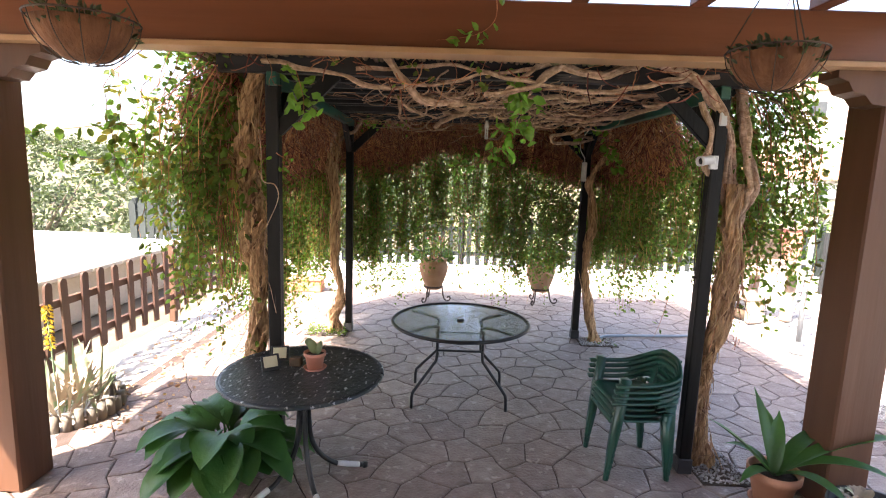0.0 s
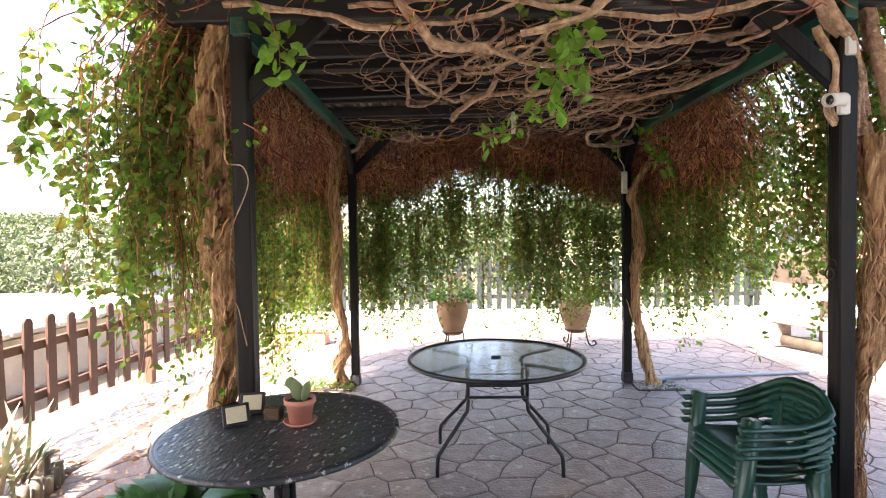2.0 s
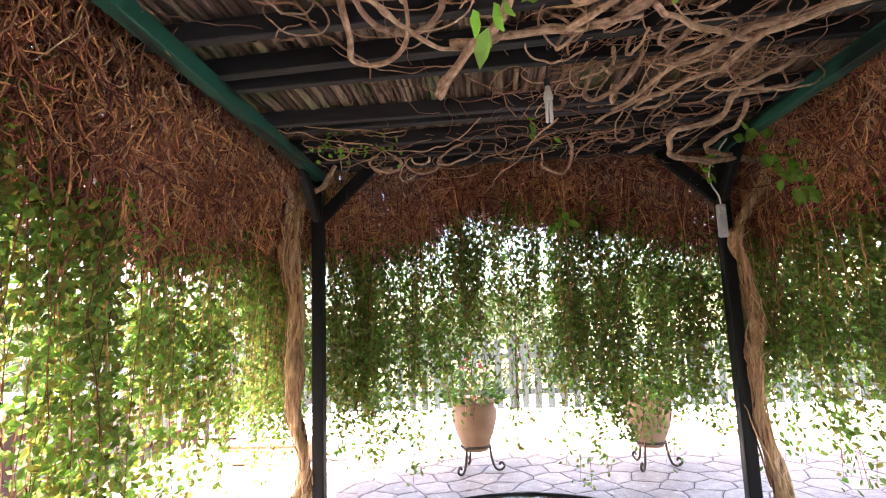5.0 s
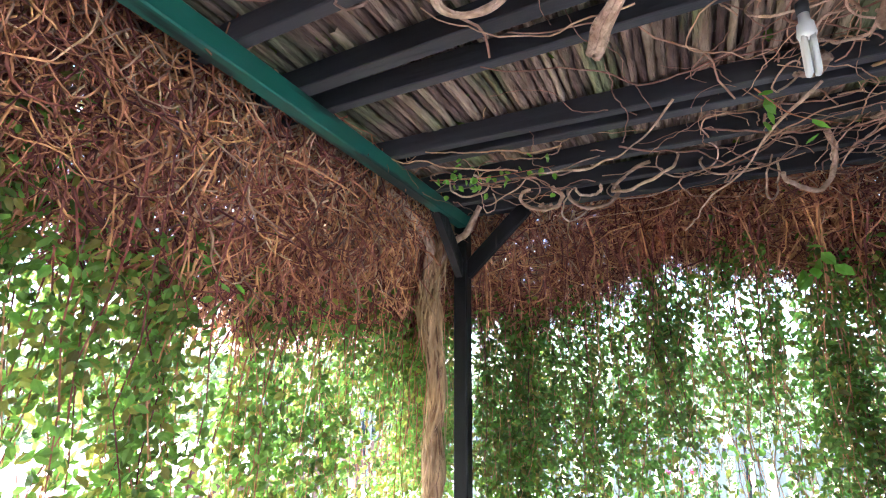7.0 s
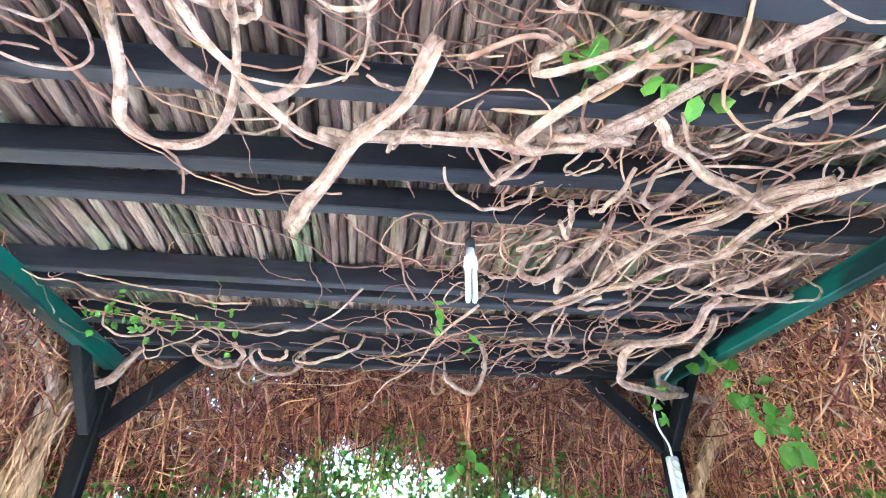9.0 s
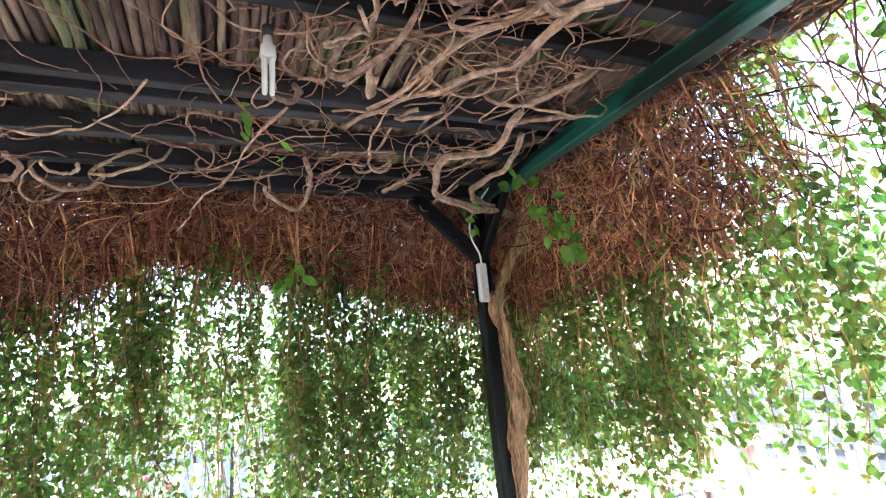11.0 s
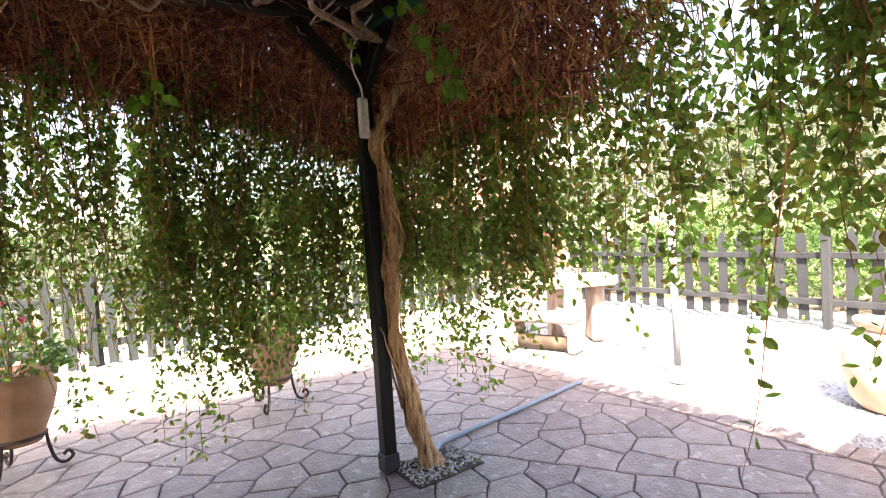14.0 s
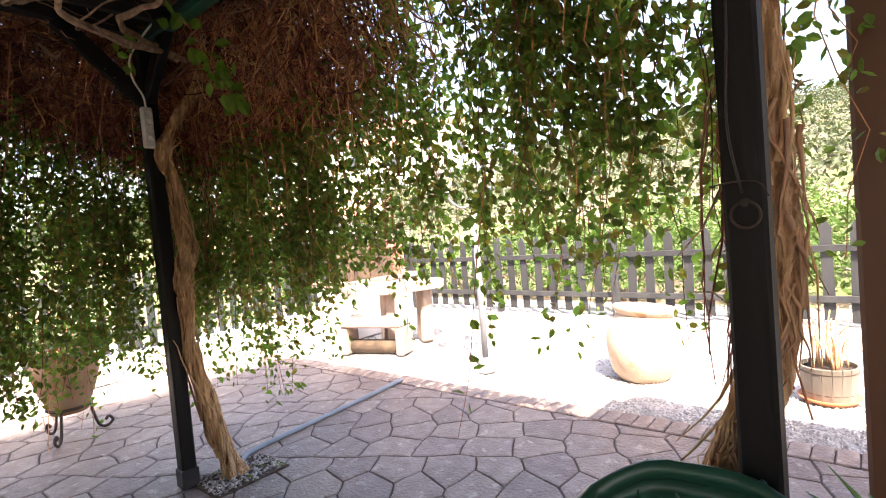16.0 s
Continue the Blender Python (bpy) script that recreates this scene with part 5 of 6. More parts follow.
def strap_plant(c):
    t = thing("potted_plant", c, "strap-leaved plant in a terracotta pot by the porch post", "plant")
    turned("saucer", [(0.0, 0.0), (0.10, 0.0), (0.13, 0.025), (0.12, 0.025), (0.095, 0.01), (0.0, 0.01)], M["terracotta"], t, c)
    turned("pot", [(0.0, 0.01), (0.095, 0.01), (0.135, 0.185), (0.152, 0.19), (0.155, 0.24), (0.14, 0.24), (0.132, 0.19), (0.0, 0.19)], M["terracotta"], t, c)
    turned("soil", [(0.0, 0.20), (0.135, 0.195)], M["soil"], t, c)
    rng = np.random.default_rng(6)
    for az, ln, wd, lift, dr in ((176, 0.50, 0.06, 0.85, 0.35), (60, 0.36, 0.06, 1.3, 0.5), (350, 0.72, 0.08, 0.8, 0.8), (330, 0.60, 0.075, 0.85, 1.4), (20, 0.52, 0.07, 0.95, 1.1), (96, 0.48, 0.05, 1.25, 0.35), (205, 0.30, 0.05, 0.7, 1.4), (290, 0.42, 0.065, 0.75, 1.3), (135, 0.30, 0.05, 1.0, 1.6), (75, 0.42, 0.055, 1.2, 0.9)):
        V, F = blades((c[0], c[1], c[2] + 0.2), [(radians(az), ln * 1.1, wd * 1.5, lift, dr, 0)], rng, 10)
        mass("leaf", V, F, M["strap_leaf"], t, smooth=True)


strap_plant((2.10, 3.02, 0))
t = thing("plant_tub", (2.42, 2.60, 0), "wide black plastic tub with grey succulents", "pot")
turned("tub", [(0.0, 0.0), (0.19, 0.0), (0.235, 0.22), (0.25, 0.225), (0.25, 0.25), (0.225, 0.25), (0.215, 0.2), (0.0, 0.2)], M["dark_pot"], t, (2.42, 2.60, 0))
turned("soil", [(0.0, 0.212), (0.217, 0.21)], M["soil"], t, (2.42, 2.60, 0))
rng = np.random.default_rng(8)
for i in range(7):
    a = rng.uniform(0, 6.3)
    V, F = blades((2.42 + 0.12 * math.cos(a), 2.60 + 0.12 * math.sin(a), 0.21), [(rng.uniform(0, 6.3), 0.10, 0.05, 1.0, 0.5, 1) for _ in range(9)], rng)
    mass("rosette", V, F, M["aloe"], t, smooth=True)
tagged(part("clay_saucer", lathe([(0.0, 0.0), (0.06, 0.0), (0.085, 0.03), (0.075, 0.03), (0.055, 0.01), (0.0, 0.01)], 24, (1.93, 2.90, 0)), M["terracotta"], smooth=True), "small empty terracotta saucer on the paving", "saucer")


def hanging_basket(c, seed):
    """c: centre of the rim."""
    rng = np.random.default_rng(seed)
    t = thing("hanging_basket", c, "wire hanging basket with a brown coco liner and trailing plants", "basket", "baskets under the porch")
    prof = [(0.01, -0.145), (0.08, -0.132), (0.135, -0.09), (0.165, -0.045), (0.178, 0.0), (0.168, 0.0), (0.15, -0.05), (0.0, -0.06)]
    turned("liner", prof, M["coco"], t, c, "", 32, 0.02)
    for i in range(12):
        a = 2 * math.pi * i / 12
        rod("wire", [(c[0] + r * math.cos(a), c[1] + r * math.sin(a), c[2] + z) for r, z in ((0.03, -0.15), (0.09, -0.137), (0.146, -0.09), (0.178, -0.04), (0.192, 0.015))], 0.0022, M["iron"], t, "", 12, 5)
    rod("rim", [(c[0] + 0.192 * math.cos(a), c[1] + 0.192 * math.sin(a), c[2] + 0.015) for a in (2 * math.pi * i / 24 for i in range(25))], 0.004, M["iron"], t, "", 49, 6)
    for i in range(3):
        a = 2 * math.pi * i / 3 + 0.5
        rod("chain", [(c[0] + 0.19 * math.cos(a), c[1] + 0.19 * math.sin(a), c[2] + 0.015), (c[0] + 0.09 * math.cos(a), c[1] + 0.09 * math.sin(a), c[2] + 0.22), (c[0], c[1], 2.93)], 0.003, M["iron"], t, "", 10, 5)
    n = 150
    a, r = rng.uniform(0, 6.28, n), 0.17 * np.sqrt(rng.random(n))
    pos = np.stack([c[0] + r * np.cos(a), c[1] + r * np.sin(a), c[2] - 0.05 + rng.uniform(0, 0.09, n)], 1)
    v, f = leaf_mesh(pos, np.stack([np.cos(a) * 0.6, np.sin(a) * 0.6, rng.uniform(0, 1, n)], 1), rng.uniform(0.025, 0.05, n), rng)
    mass("foliage", v, f, M["olive"], t)["kind"] = "stuff"


hanging_basket((-1.44, 2.08, 2.535), 1)
hanging_basket((1.36, 2.30, 2.55), 2)


def urn(c, seed, flowers):
    rng = np.random.default_rng(seed)
    t = thing("urn_planter", c, "pale clay urn planter on a scrolled iron stand", "planter", "urns behind the pergola")
    x, y, _ = c
    turned("urn", [(0.0, 0.20), (0.125, 0.20), (0.135, 0.24), (0.19, 0.38), (0.222, 0.50), (0.224, 0.58), (0.20, 0.625), (0.205, 0.645), (0.225, 0.655), (0.225, 0.675), (0.19, 0.675), (0.18, 0.62), (0.0, 0.60)], M["pale_clay"], t, c, "", 32)
    st = rod("stand_ring", [(x + 0.143 * math.cos(a), y + 0.143 * math.sin(a), 0.24) for a in (2 * math.pi * i / 20 for i in range(21))], 0.012, M["iron"], t, "iron stand ring", 41)
    for k in range(3):
        a = 2 * math.pi * k / 3 - 2.2
        d = Vector((math.cos(a), math.sin(a), 0))
        o = Vector((x, y, 0))
        rod("stand_leg", [o + d * 0.14 + Vector((0, 0, 0.25)), o + d * 0.15 + Vector((0, 0, 0.15)), o + d * 0.18 + Vector((0, 0, 0.04)), o + d * 0.23 + Vector((0, 0, 0.011)), o + d * 0.275 + Vector((0, 0, 0.045)), o + d * 0.25 + Vector((0, 0, 0.085)), o + d * 0.225 + Vector((0, 0, 0.06))], 0.011, M["iron"], st, "scrolled iron leg", 30)
    turned("soil", [(0.0, 0.615), (0.183, 0.61)], M["soil"], t, c)
    n = 420
    a, r = rng.uniform(0, 6.28, n), 0.30 * np.sqrt(rng.random(n))
    z = 0.66 + rng.uniform(0, 0.42, n) * (1.15 - r / 0.30)
    pos = np.stack([x + r * np.cos(a), y + r * np.sin(a), z], 1)
    v, f = leaf_mesh(pos, np.stack([np.cos(a), np.sin(a), rng.uniform(-0.4, 0.9, n)], 1), rng.uniform(0.04, 0.075, n), rng)
    mass("foliage", v, f, M["bush"], t)["kind"] = "stuff"
    for i in range(flowers):
        bm = bmesh.new()
        bmesh.ops.create_icosphere(bm, subdivisions=2, radius=0.022)
        for q in bm.verts:
            q.co *= 1 + 0.35 * noise.noise(q.co * 90 + Vector((i, 0, 0)))
        bm.transform(Matrix.Translation((x + rng.uniform(-0.2, 0.2), y - 0.12, 0.95 + rng.uniform(0, 0.2))))
        part("flower", bm, M["pink"], t, "pink flower head")
    for i in range(7):
        b = rng.uniform(0, 6.28)
        rod("stem", [(x + 0.06 * math.cos(b), y + 0.06 * math.sin(b), 0.61), (x + 0.12 * math.cos(b), y + 0.12 * math.sin(b), 0.8), (x + 0.17 * math.cos(b), y + 0.17 * math.sin(b), 1.0)], 0.004, M["twig"], t, "", 6, 5)


urn((-0.19, 7.95, 0), 3, 5)
urn((1.50, 8.02, 0), 4, 0)


# ---- fittings on the pergola ----
t = thing("power_strip", (1.60, 6.225, 1.96), "white four-socket power strip cable-tied to the post", "power strip")
part("body", box((1.60, 6.222, 2.07), (0.058, 0.036, 0.225), bevel=0.008), M["white_plastic"], t)
for i in range(4):
    so = turned("socket", [(0.021, 0.0), (0.023, 0.004), (0.019, 0.004), (0.017, -0.006), (0.0, -0.006)], M["white_plastic"], t, (0, 0, 0), "", 20)
    so.data.transform(pose(1.60, 6.203, 2.0 + 0.047 * i, 90, 0, 0))
    for s in (-1, 1):
        part("pin_hole", box((1.60 + s * 0.008, 6.2075, 2.0 + 0.047 * i), (0.005, 0.004, 0.005), bevel=0), M["dark_pot"], so)
rod("cable", [(1.60, 6.215, 2.18), (1.585, 6.20, 2.24), (1.53, 6.17, 2.32), (1.52, 6.14, 2.42), (1.58, 6.08, 2.54), (1.62, 6.0, 2.60)], 0.0055, M["white_plastic"], t, "white power cable", 26)

t = thing("pendant_bulb", (0.29, 4.86, 2.33), "bare white energy-saving bulb hanging from a rafter", "lamp")
turned("base", [(0.0, 2.53), (0.014, 2.53), (0.016, 2.50), (0.022, 2.495), (0.026, 2.46), (0.022, 2.445), (0.0, 2.445)][::-1], M["white_plastic"], t, (0.29, 4.86, 0))
for s in (-1, 1):
    rod("tube", [(0.29 + s * 0.011, 4.86 - 0.011, 2.45), (0.29 + s * 0.011, 4.86 - 0.011, 2.345), (0.29 + s * 0.011, 4.86, 2.333), (0.29 + s * 0.011, 4.86 + 0.011, 2.345), (0.29 + s * 0.011, 4.86 + 0.011, 2.45)], 0.0085, M["white_plastic"], t, "", 22)
turned("lamp_holder", [(0.0, 2.528), (0.017, 2.528), (0.018, 2.565), (0.008, 2.575), (0.0, 2.575)], M["dark_pot"], t, (0.29, 4.86, 0))
rod("cord", [(0.29, 4.86, 2.57), (0.292, 4.86, 2.62), (0.30, 4.87, 2.66), (0.31, 4.90, 2.69)], 0.004, M["dark_pot"], t, "", 10)

t.location.x, t.scale = 0.325, (0.82, 0.82, 0.82)

t = thing("security_camera", (1.64, 3.38, 2.10), "white bullet security camera screwed to the post", "camera")
part("mount", box((1.655, 3.308, 2.13), (0.05, 0.025, 0.085), bevel=0.004), M["white_plastic"], t)
rod("arm", [(1.655, 3.30, 2.13), (1.63, 3.27, 2.13), (1.60, 3.25, 2.135)], 0.011, M["white_plastic"], t, "", 8)
b = turned("barrel", [(0.0, 0.0), (0.026, 0.0), (0.028, 0.01), (0.028, 0.075), (0.031, 0.08), (0.031, 0.10), (0.024, 0.10), (0.022, 0.085), (0.0, 0.085)], M["white_plastic"], t, (0, 0, 0), "", 24)
b.data.transform(pose(1.615, 3.25, 2.145, 0, -98, 20))
le = turned("lens", [(0.0, 0.088), (0.021, 0.086), (0.021, 0.080)], M["dark_glass"], b, (0, 0, 0), "black lens", 20)
le.data.transform(pose(1.615, 3.25, 2.145, 0, -98, 20))
tagged(part("junction_box", box((1.69, 3.315, 2.40), (0.045, 0.025, 0.085), pose(0, 0, 0), 0.006), M["white_plastic"]), "small white junction box on the pergola post", "box")
t = thing("tie_ring", (1.632, 3.40, 1.37), "old iron tie ring with wire on the post", "ring")
rod("ring", [(1.630, 3.355 + 0.027 * math.cos(a), 1.355 + 0.027 * math.sin(a)) for a in (2 * math.pi * i / 20 for i in range(21))], 0.003, M["iron"], t, "", 41)
part("boss", straight(bmesh.new(), [(1.645, 3.355, 1.38), (1.628, 3.355, 1.38)], 0.009, 12), M["iron"], t)
rod("wire", [(1.632, 3.312, 1.39), (1.635, 3.33, 1.42), (1.63, 3.37, 1.425), (1.635, 3.42, 1.42), (1.70, 3.425, 1.42)], 0.0018, M["iron"], t, "", 20, 5)
rod("cord", [(1.634, 3.36, 1.40), (1.633, 3.38, 1.55), (1.634, 3.37, 1.8), (1.634, 3.385, 2.1), (1.634, 3.37, 2.4)], 0.003, M["dark_pot"], t, "", 26, 5)
tagged(rod("hose", [(1.95, 6.27, 0.018), (2.14, 6.37, 0.018), (2.9, 6.45, 0.018), (3.67, 6.545, 0.018)], 0.0175, M["grey_pipe"], None, "", 24, 10), "blue-grey water pipe lying across the paving", "pipe")


# ---- fences ----
def picket_mesh(w, h, d, top):
    bm = bmesh.new()
    if top == "round":
        out = [(-w / 2, 0), (w / 2, 0), (w / 2, h - w / 2)] + [(w / 2 * math.cos(a), h - w / 2 + w / 2 * math.sin(a)) for a in (math.pi * i / 6 for i in range(1, 6))] + [(-w / 2, h - w / 2)]
    else:
        out = [(-w / 2, 0), (w / 2, 0), (w / 2, h - 0.09), (w * 0.28, h - 0.045), (0, h), (-w * 0.28, h - 0.045), (-w / 2, h - 0.09)]
    f = bm.faces.new([bm.verts.new((x, -d / 2, z)) for x, z in out])
    r = bmesh.ops.extrude_face_region(bm, geom=[f])
    bmesh.ops.translate(bm, vec=(0, d, 0), verts=[v for v in r["geom"] if isinstance(v, bmesh.types.BMVert)])
    bmesh.ops.recalc_face_normals(bm, faces=bm.faces)
    me = bpy.data.meshes.new("picket")
    bm.to_mesh(me)
    bm.free()
    return me


def picket_fence(p, q, z0, h, pitch, w, top, material, label, posts=2.0):
    p, q = Vector((*p, 0)), Vector((*q, 0))
    d = (q - p).normalized()
    rz = math.degrees(math.atan2(d.y, d.x))
    t = thing("picket_fence", p, label, "fence")
    me = picket_mesh(w, h - z0, 0.022, top)
    me.materials.append(material)
    n = int((q - p).length / pitch)
    rng = random.Random(int(p.x * 10 + q.y * 7))
    for i in range(n + 1):
        o = hang(new("picket", me), t)
        c = p + d * pitch * i
        o.matrix_basis = pose(c.x, c.y, z0 + rng.uniform(-0.012, 0.012), rng.uniform(-1, 1), rng.uniform(-1.2, 1.2), rz)
    off = Vector((-d.y, d.x, 0)) * 0.035
    for z in (z0 + (h - z0) * 0.22, z0 + (h - z0) * 0.72):
        part("rail", span(p + off + Vector((0, 0, z)), q + off + Vector((0, 0, z)), 0.04, 0.07, 0.004), material, t)
    k = max(1, round((q - p).length / posts))
    for i in range(k + 1):
        c = p + (q - p) * i / k + off * 2.3
        part("fence_post", box((c.x, c.y, h / 2 + 0.01), (0.08, 0.08, h + 0.02), bevel=0.006), material, t)


picket_fence((-3.42, 3.55), (-3.40, 9.3), 0.17, 0.97, 0.235, 0.085, "round", M["fence_brown"], "low brown picket fence with rounded tops", 2.42)
picket_fence((-4.2, 9.62), (7.05, 9.62), 0.30, 1.22, 0.165, 0.085, "point", M["fence_green"], "dark grey-green picket fence on a low white wall", 2.1)
picket_fence((7.1, 2.2), (7.1, 9.5), 0.05, 1.12, 0.23, 0.105, "point", M["fence_grey"], "weathered grey picket fence with pointed tops", 1.9)
tagged(part("wall_low", box((1.4, 9.68, 0.14), (11.4, 0.22, 0.29), bevel=0.01), M["white_wall"]), "low white wall under the back fence", "wall", kind="structure")
tagged(part("deck", box((-7.0, 5.4, 0.30), (4.7, 9.0, 0.66), bevel=0.01), M["white_wall"]), "raised sunlit white deck beyond the fence", "deck", kind="structure")
deck_edge = tagged(part("deck_edge", box((-4.62, 5.4, 0.30), (0.06, 9.0, 0.56), bevel=0.005), M["stone"]), "stone edging of the raised deck", "trim", kind="structure")
for i in range(15):
    part("coping_stone", box((-4.60, 1.25 + 0.6 * i, 0.655), (0.34, 0.585, 0.06), bevel=0.012), M["stone"], deck_edge)
picket_fence((-5.7, 9.3), (-4.72, 9.35), 0.63, 1.35, 0.15, 0.12, "point", M["fence_green"], "dark green wooden fence panel at the deck's end", 1.7)

# ---- stone bench, table and barbecue ----
t = thing("stone_table", (4.80, 7.72, 0), "pale cast-stone garden table on thick pedestals", "table")
TM = pose(4.80, 7.72, 0, 0, 0, -35)
bm = bmesh.new()
for i in range(28):
    a = 2 * math.pi * i / 28
    bm.verts.new((0.62 * math.copysign(abs(math.cos(a)) ** 0.7, math.cos(a)), 0.36 * math.copysign(abs(math.sin(a)) ** 0.7, math.sin(a)), 0.66))
f = bm.faces.new(bm.verts)
r = bmesh.ops.extrude_face_region(bm, geom=[f])
bmesh.ops.translate(bm, vec=(0, 0, 0.085), verts=[v for v in r["geom"] if isinstance(v, bmesh.types.BMVert)])
bm.transform(TM)
part("tabletop", bm, M["concrete"], t)
for x in (-0.12, 0.34):
    bm = bm_box(bmesh.new(), (x, 0, 0.33), (0.14, 0.34, 0.66), None, 0.03)
    for v in bm.verts:
        v.co.x += 0.05 * math.sin(v.co.z * 4) + 0.02 * noise.noise(v.co * 6)
    bm.transform(TM)
    part("pedestal", bm, M["concrete"], t)
t = thing("stone_bench", (4.36, 7.62, 0), "pale cast-stone bench with a log between its supports", "bench")
TM = pose(4.36, 7.62, 0, 0, 0, 108)
part("seat", bm_box(bmesh.new(), (0, 0, 0.36), (0.80, 0.30, 0.09), TM, 0.02), M["concrete"], t)
for x in (-0.36, 0.36):
    part("support", bm_box(bmesh.new(), (x, 0, 0.16), (0.10, 0.28, 0.32), TM, 0.02), M["concrete"], t)
bm = straight(bmesh.new(), [(-0.33, 0, 0.08), (0.33, 0, 0.08)], 0.078, 12)
bm.transform(TM)
part("stretcher", bm, M["log"], t, "log lying between the supports", smooth=True)

t = thing("barbecue", (5.25, 8.75, 0), "brick garden barbecue with an arched dark hood", "barbecue")
part("plinth", box((5.25, 8.75, 0.35), (1.25, 0.6, 0.70), bevel=0.01), M["white_wall"], t)
part("worktop", box((5.25, 8.72, 0.735), (1.35, 0.72, 0.07), bevel=0.01), M["concrete"], t)
bm = bmesh.new()
out = [(-0.40, 0.77), (0.40, 0.77), (0.40, 1.0)] + [(0.40 * math.cos(a), 1.0 + 0.26 * math.sin(a)) for a in (math.pi * i / 8 for i in range(1, 8))] + [(-0.40, 1.0)]
f = bm.faces.new([bm.verts.new((5.12 + x, 8.45, z)) for x, z in out])
r = bmesh.ops.extrude_face_region(bm, geom=[f])
bmesh.ops.translate(bm, vec=(0, 0.5, 0), verts=[v for v in r["geom"] if isinstance(v, bmesh.types.BMVert)])
part("hood", bm, M["log"], t, "arched dark weathered hood")
for i in range(6):
    for j in range(2):
        part("brick", box((5.62 + 0.0 * j, 8.48 + 0.25 * j, 0.80 + 0.068 * i), (0.12, 0.24, 0.062), bevel=0.005), M["red_brick"], t)
t = thing("barbecue_chimney", (5.68, 8.95, 0.77), "red brick chimney stack with a pale cap", "chimney")
part("stack", box((5.90, 8.9, 0.62), (0.30, 0.32, 1.24), bevel=0.01), M["red_brick"], t)
part("cap", box((5.90, 8.9, 1.27), (0.36, 0.38, 0.06), bevel=0.008), M["concrete"], t)

# ---- lamp, jars, barrel ----
t = thing("garden_lamp", (4.25, 6.0, 0), "pale grey metal garden lamp post with three lanterns", "lamp")
turned("base", [(0.0, 0.0), (0.085, 0.0), (0.085, 0.02), (0.06, 0.05), (0.045, 0.12), (0.033, 0.14), (0.0, 0.14)], M["lamp_paint"], t, (4.25, 6.0, 0))
turned("pole", [(0.032, 0.12), (0.03, 0.7), (0.027, 1.62), (0.0, 1.62)], M["lamp_paint"], t, (4.25, 6.0, 0), "", 16)
for k in range(3):
    a = radians(20 + 120 * k)
    d = Vector((math.cos(a), math.sin(a), 0))
    o = Vector((4.25, 6.0, 0))
    rod("arm", [o + Vector((0, 0, 1.58)), o + d * 0.10 + Vector((0, 0, 1.54)), o + d * 0.20 + Vector((0, 0, 1.60)), o + d * 0.24 + Vector((0, 0, 1.68))], 0.011, M["lamp_paint"], t, "", 14)
    lc = tuple(o + d * 0.24)
    la = turned("lantern", [(0.0, 1.67), (0.045, 1.68), (0.05, 1.70), (0.0, 1.70)], M["lamp_paint"], t, lc, "", 6)
    turned("glass", [(0.045, 1.70), (0.072, 1.86), (0.0, 1.86)], M["cream"], la, lc, "pale lantern glass", 6)
    turned("cap", [(0.092, 1.858), (0.08, 1.885), (0.03, 1.935), (0.012, 1.965), (0.0, 1.97)], M["lamp_paint"], la, lc, "pointed lantern cap", 6)
jar = turned("terracotta_jar", [(0.0, 0.0), (0.20, 0.0), (0.27, 0.06), (0.33, 0.22), (0.35, 0.34), (0.325, 0.46), (0.275, 0.54), (0.255, 0.568), (0.238, 0.568), (0.24, 0.55), (0.30, 0.44), (0.0, 0.42)],
             M["jar_clay"], None, (0, 0, 0), "", 40, 0.01)
jar.data.transform(pose(4.66, 4.71, -0.02, 4, 5, 0) @ Matrix.Diagonal((0.85, 0.85, 0.95, 1)))
lip = turned("rim", [(0.252, 0.566), (0.262, 0.575), (0.288, 0.60), (0.30, 0.622), (0.288, 0.645), (0.248, 0.64), (0.236, 0.60), (0.24, 0.566)], M["jar_clay"], jar, (0, 0, 0), "", 40, 0.006)
lip.data.transform(pose(4.66, 4.71, -0.02, 4, 5, 0) @ Matrix.Diagonal((0.85, 0.85, 0.95, 1)))
tagged(jar, "big weathered terracotta oil jar sunk in the gravel", "jar")
t = thing("barrel_planter", (4.66, 3.45, 0), "grey half-barrel planter of bare stems on an orange saucer", "planter")
turned("saucer", [(0.0, 0.0), (0.19, 0.0), (0.225, 0.035), (0.21, 0.035), (0.18, 0.012), (0.0, 0.012)], M["orange_clay"], t, (4.66, 3.45, 0))
for i in range(18):
    a = 2 * math.pi * i / 18
    part("stave", bm_box(bmesh.new(), (0.165, 0, 0.145), (0.016, 0.066, 0.27), pose(4.66, 3.45, 0.012, 0, 7, math.degrees(a)), 0.003), M["staves"], t)
for z, r in ((0.07, 0.178), (0.23, 0.200)):
    rod("hoop", [(4.66 + r * math.cos(a), 3.45 + r * math.sin(a), z) for a in (2 * math.pi * i / 24 for i in range(25))], 0.006, M["iron"], t, "", 49, 5)
turned("soil", [(0.0, 0.25), (0.175, 0.245)], M["soil"], t, (4.66, 3.45, 0))
rng = np.random.default_rng(9)
for i in range(26):
    a, r = rng.uniform(0, 6.28), 0.13 * math.sqrt(rng.random())
    x, y, h = 4.66 + r * math.cos(a), 3.45 + r * math.sin(a), rng.uniform(0.2, 0.46)
    rod("stem", [(x, y, 0.24), (x + rng.normal(0, 0.02), y + rng.normal(0, 0.02), 0.24 + h * 0.6), (x + rng.normal(0, 0.04) + 0.15 * r * math.cos(a), y + rng.normal(0, 0.04), 0.25 + h)], (0.008, 0.005), M["straw"], t, "", 8, 6)


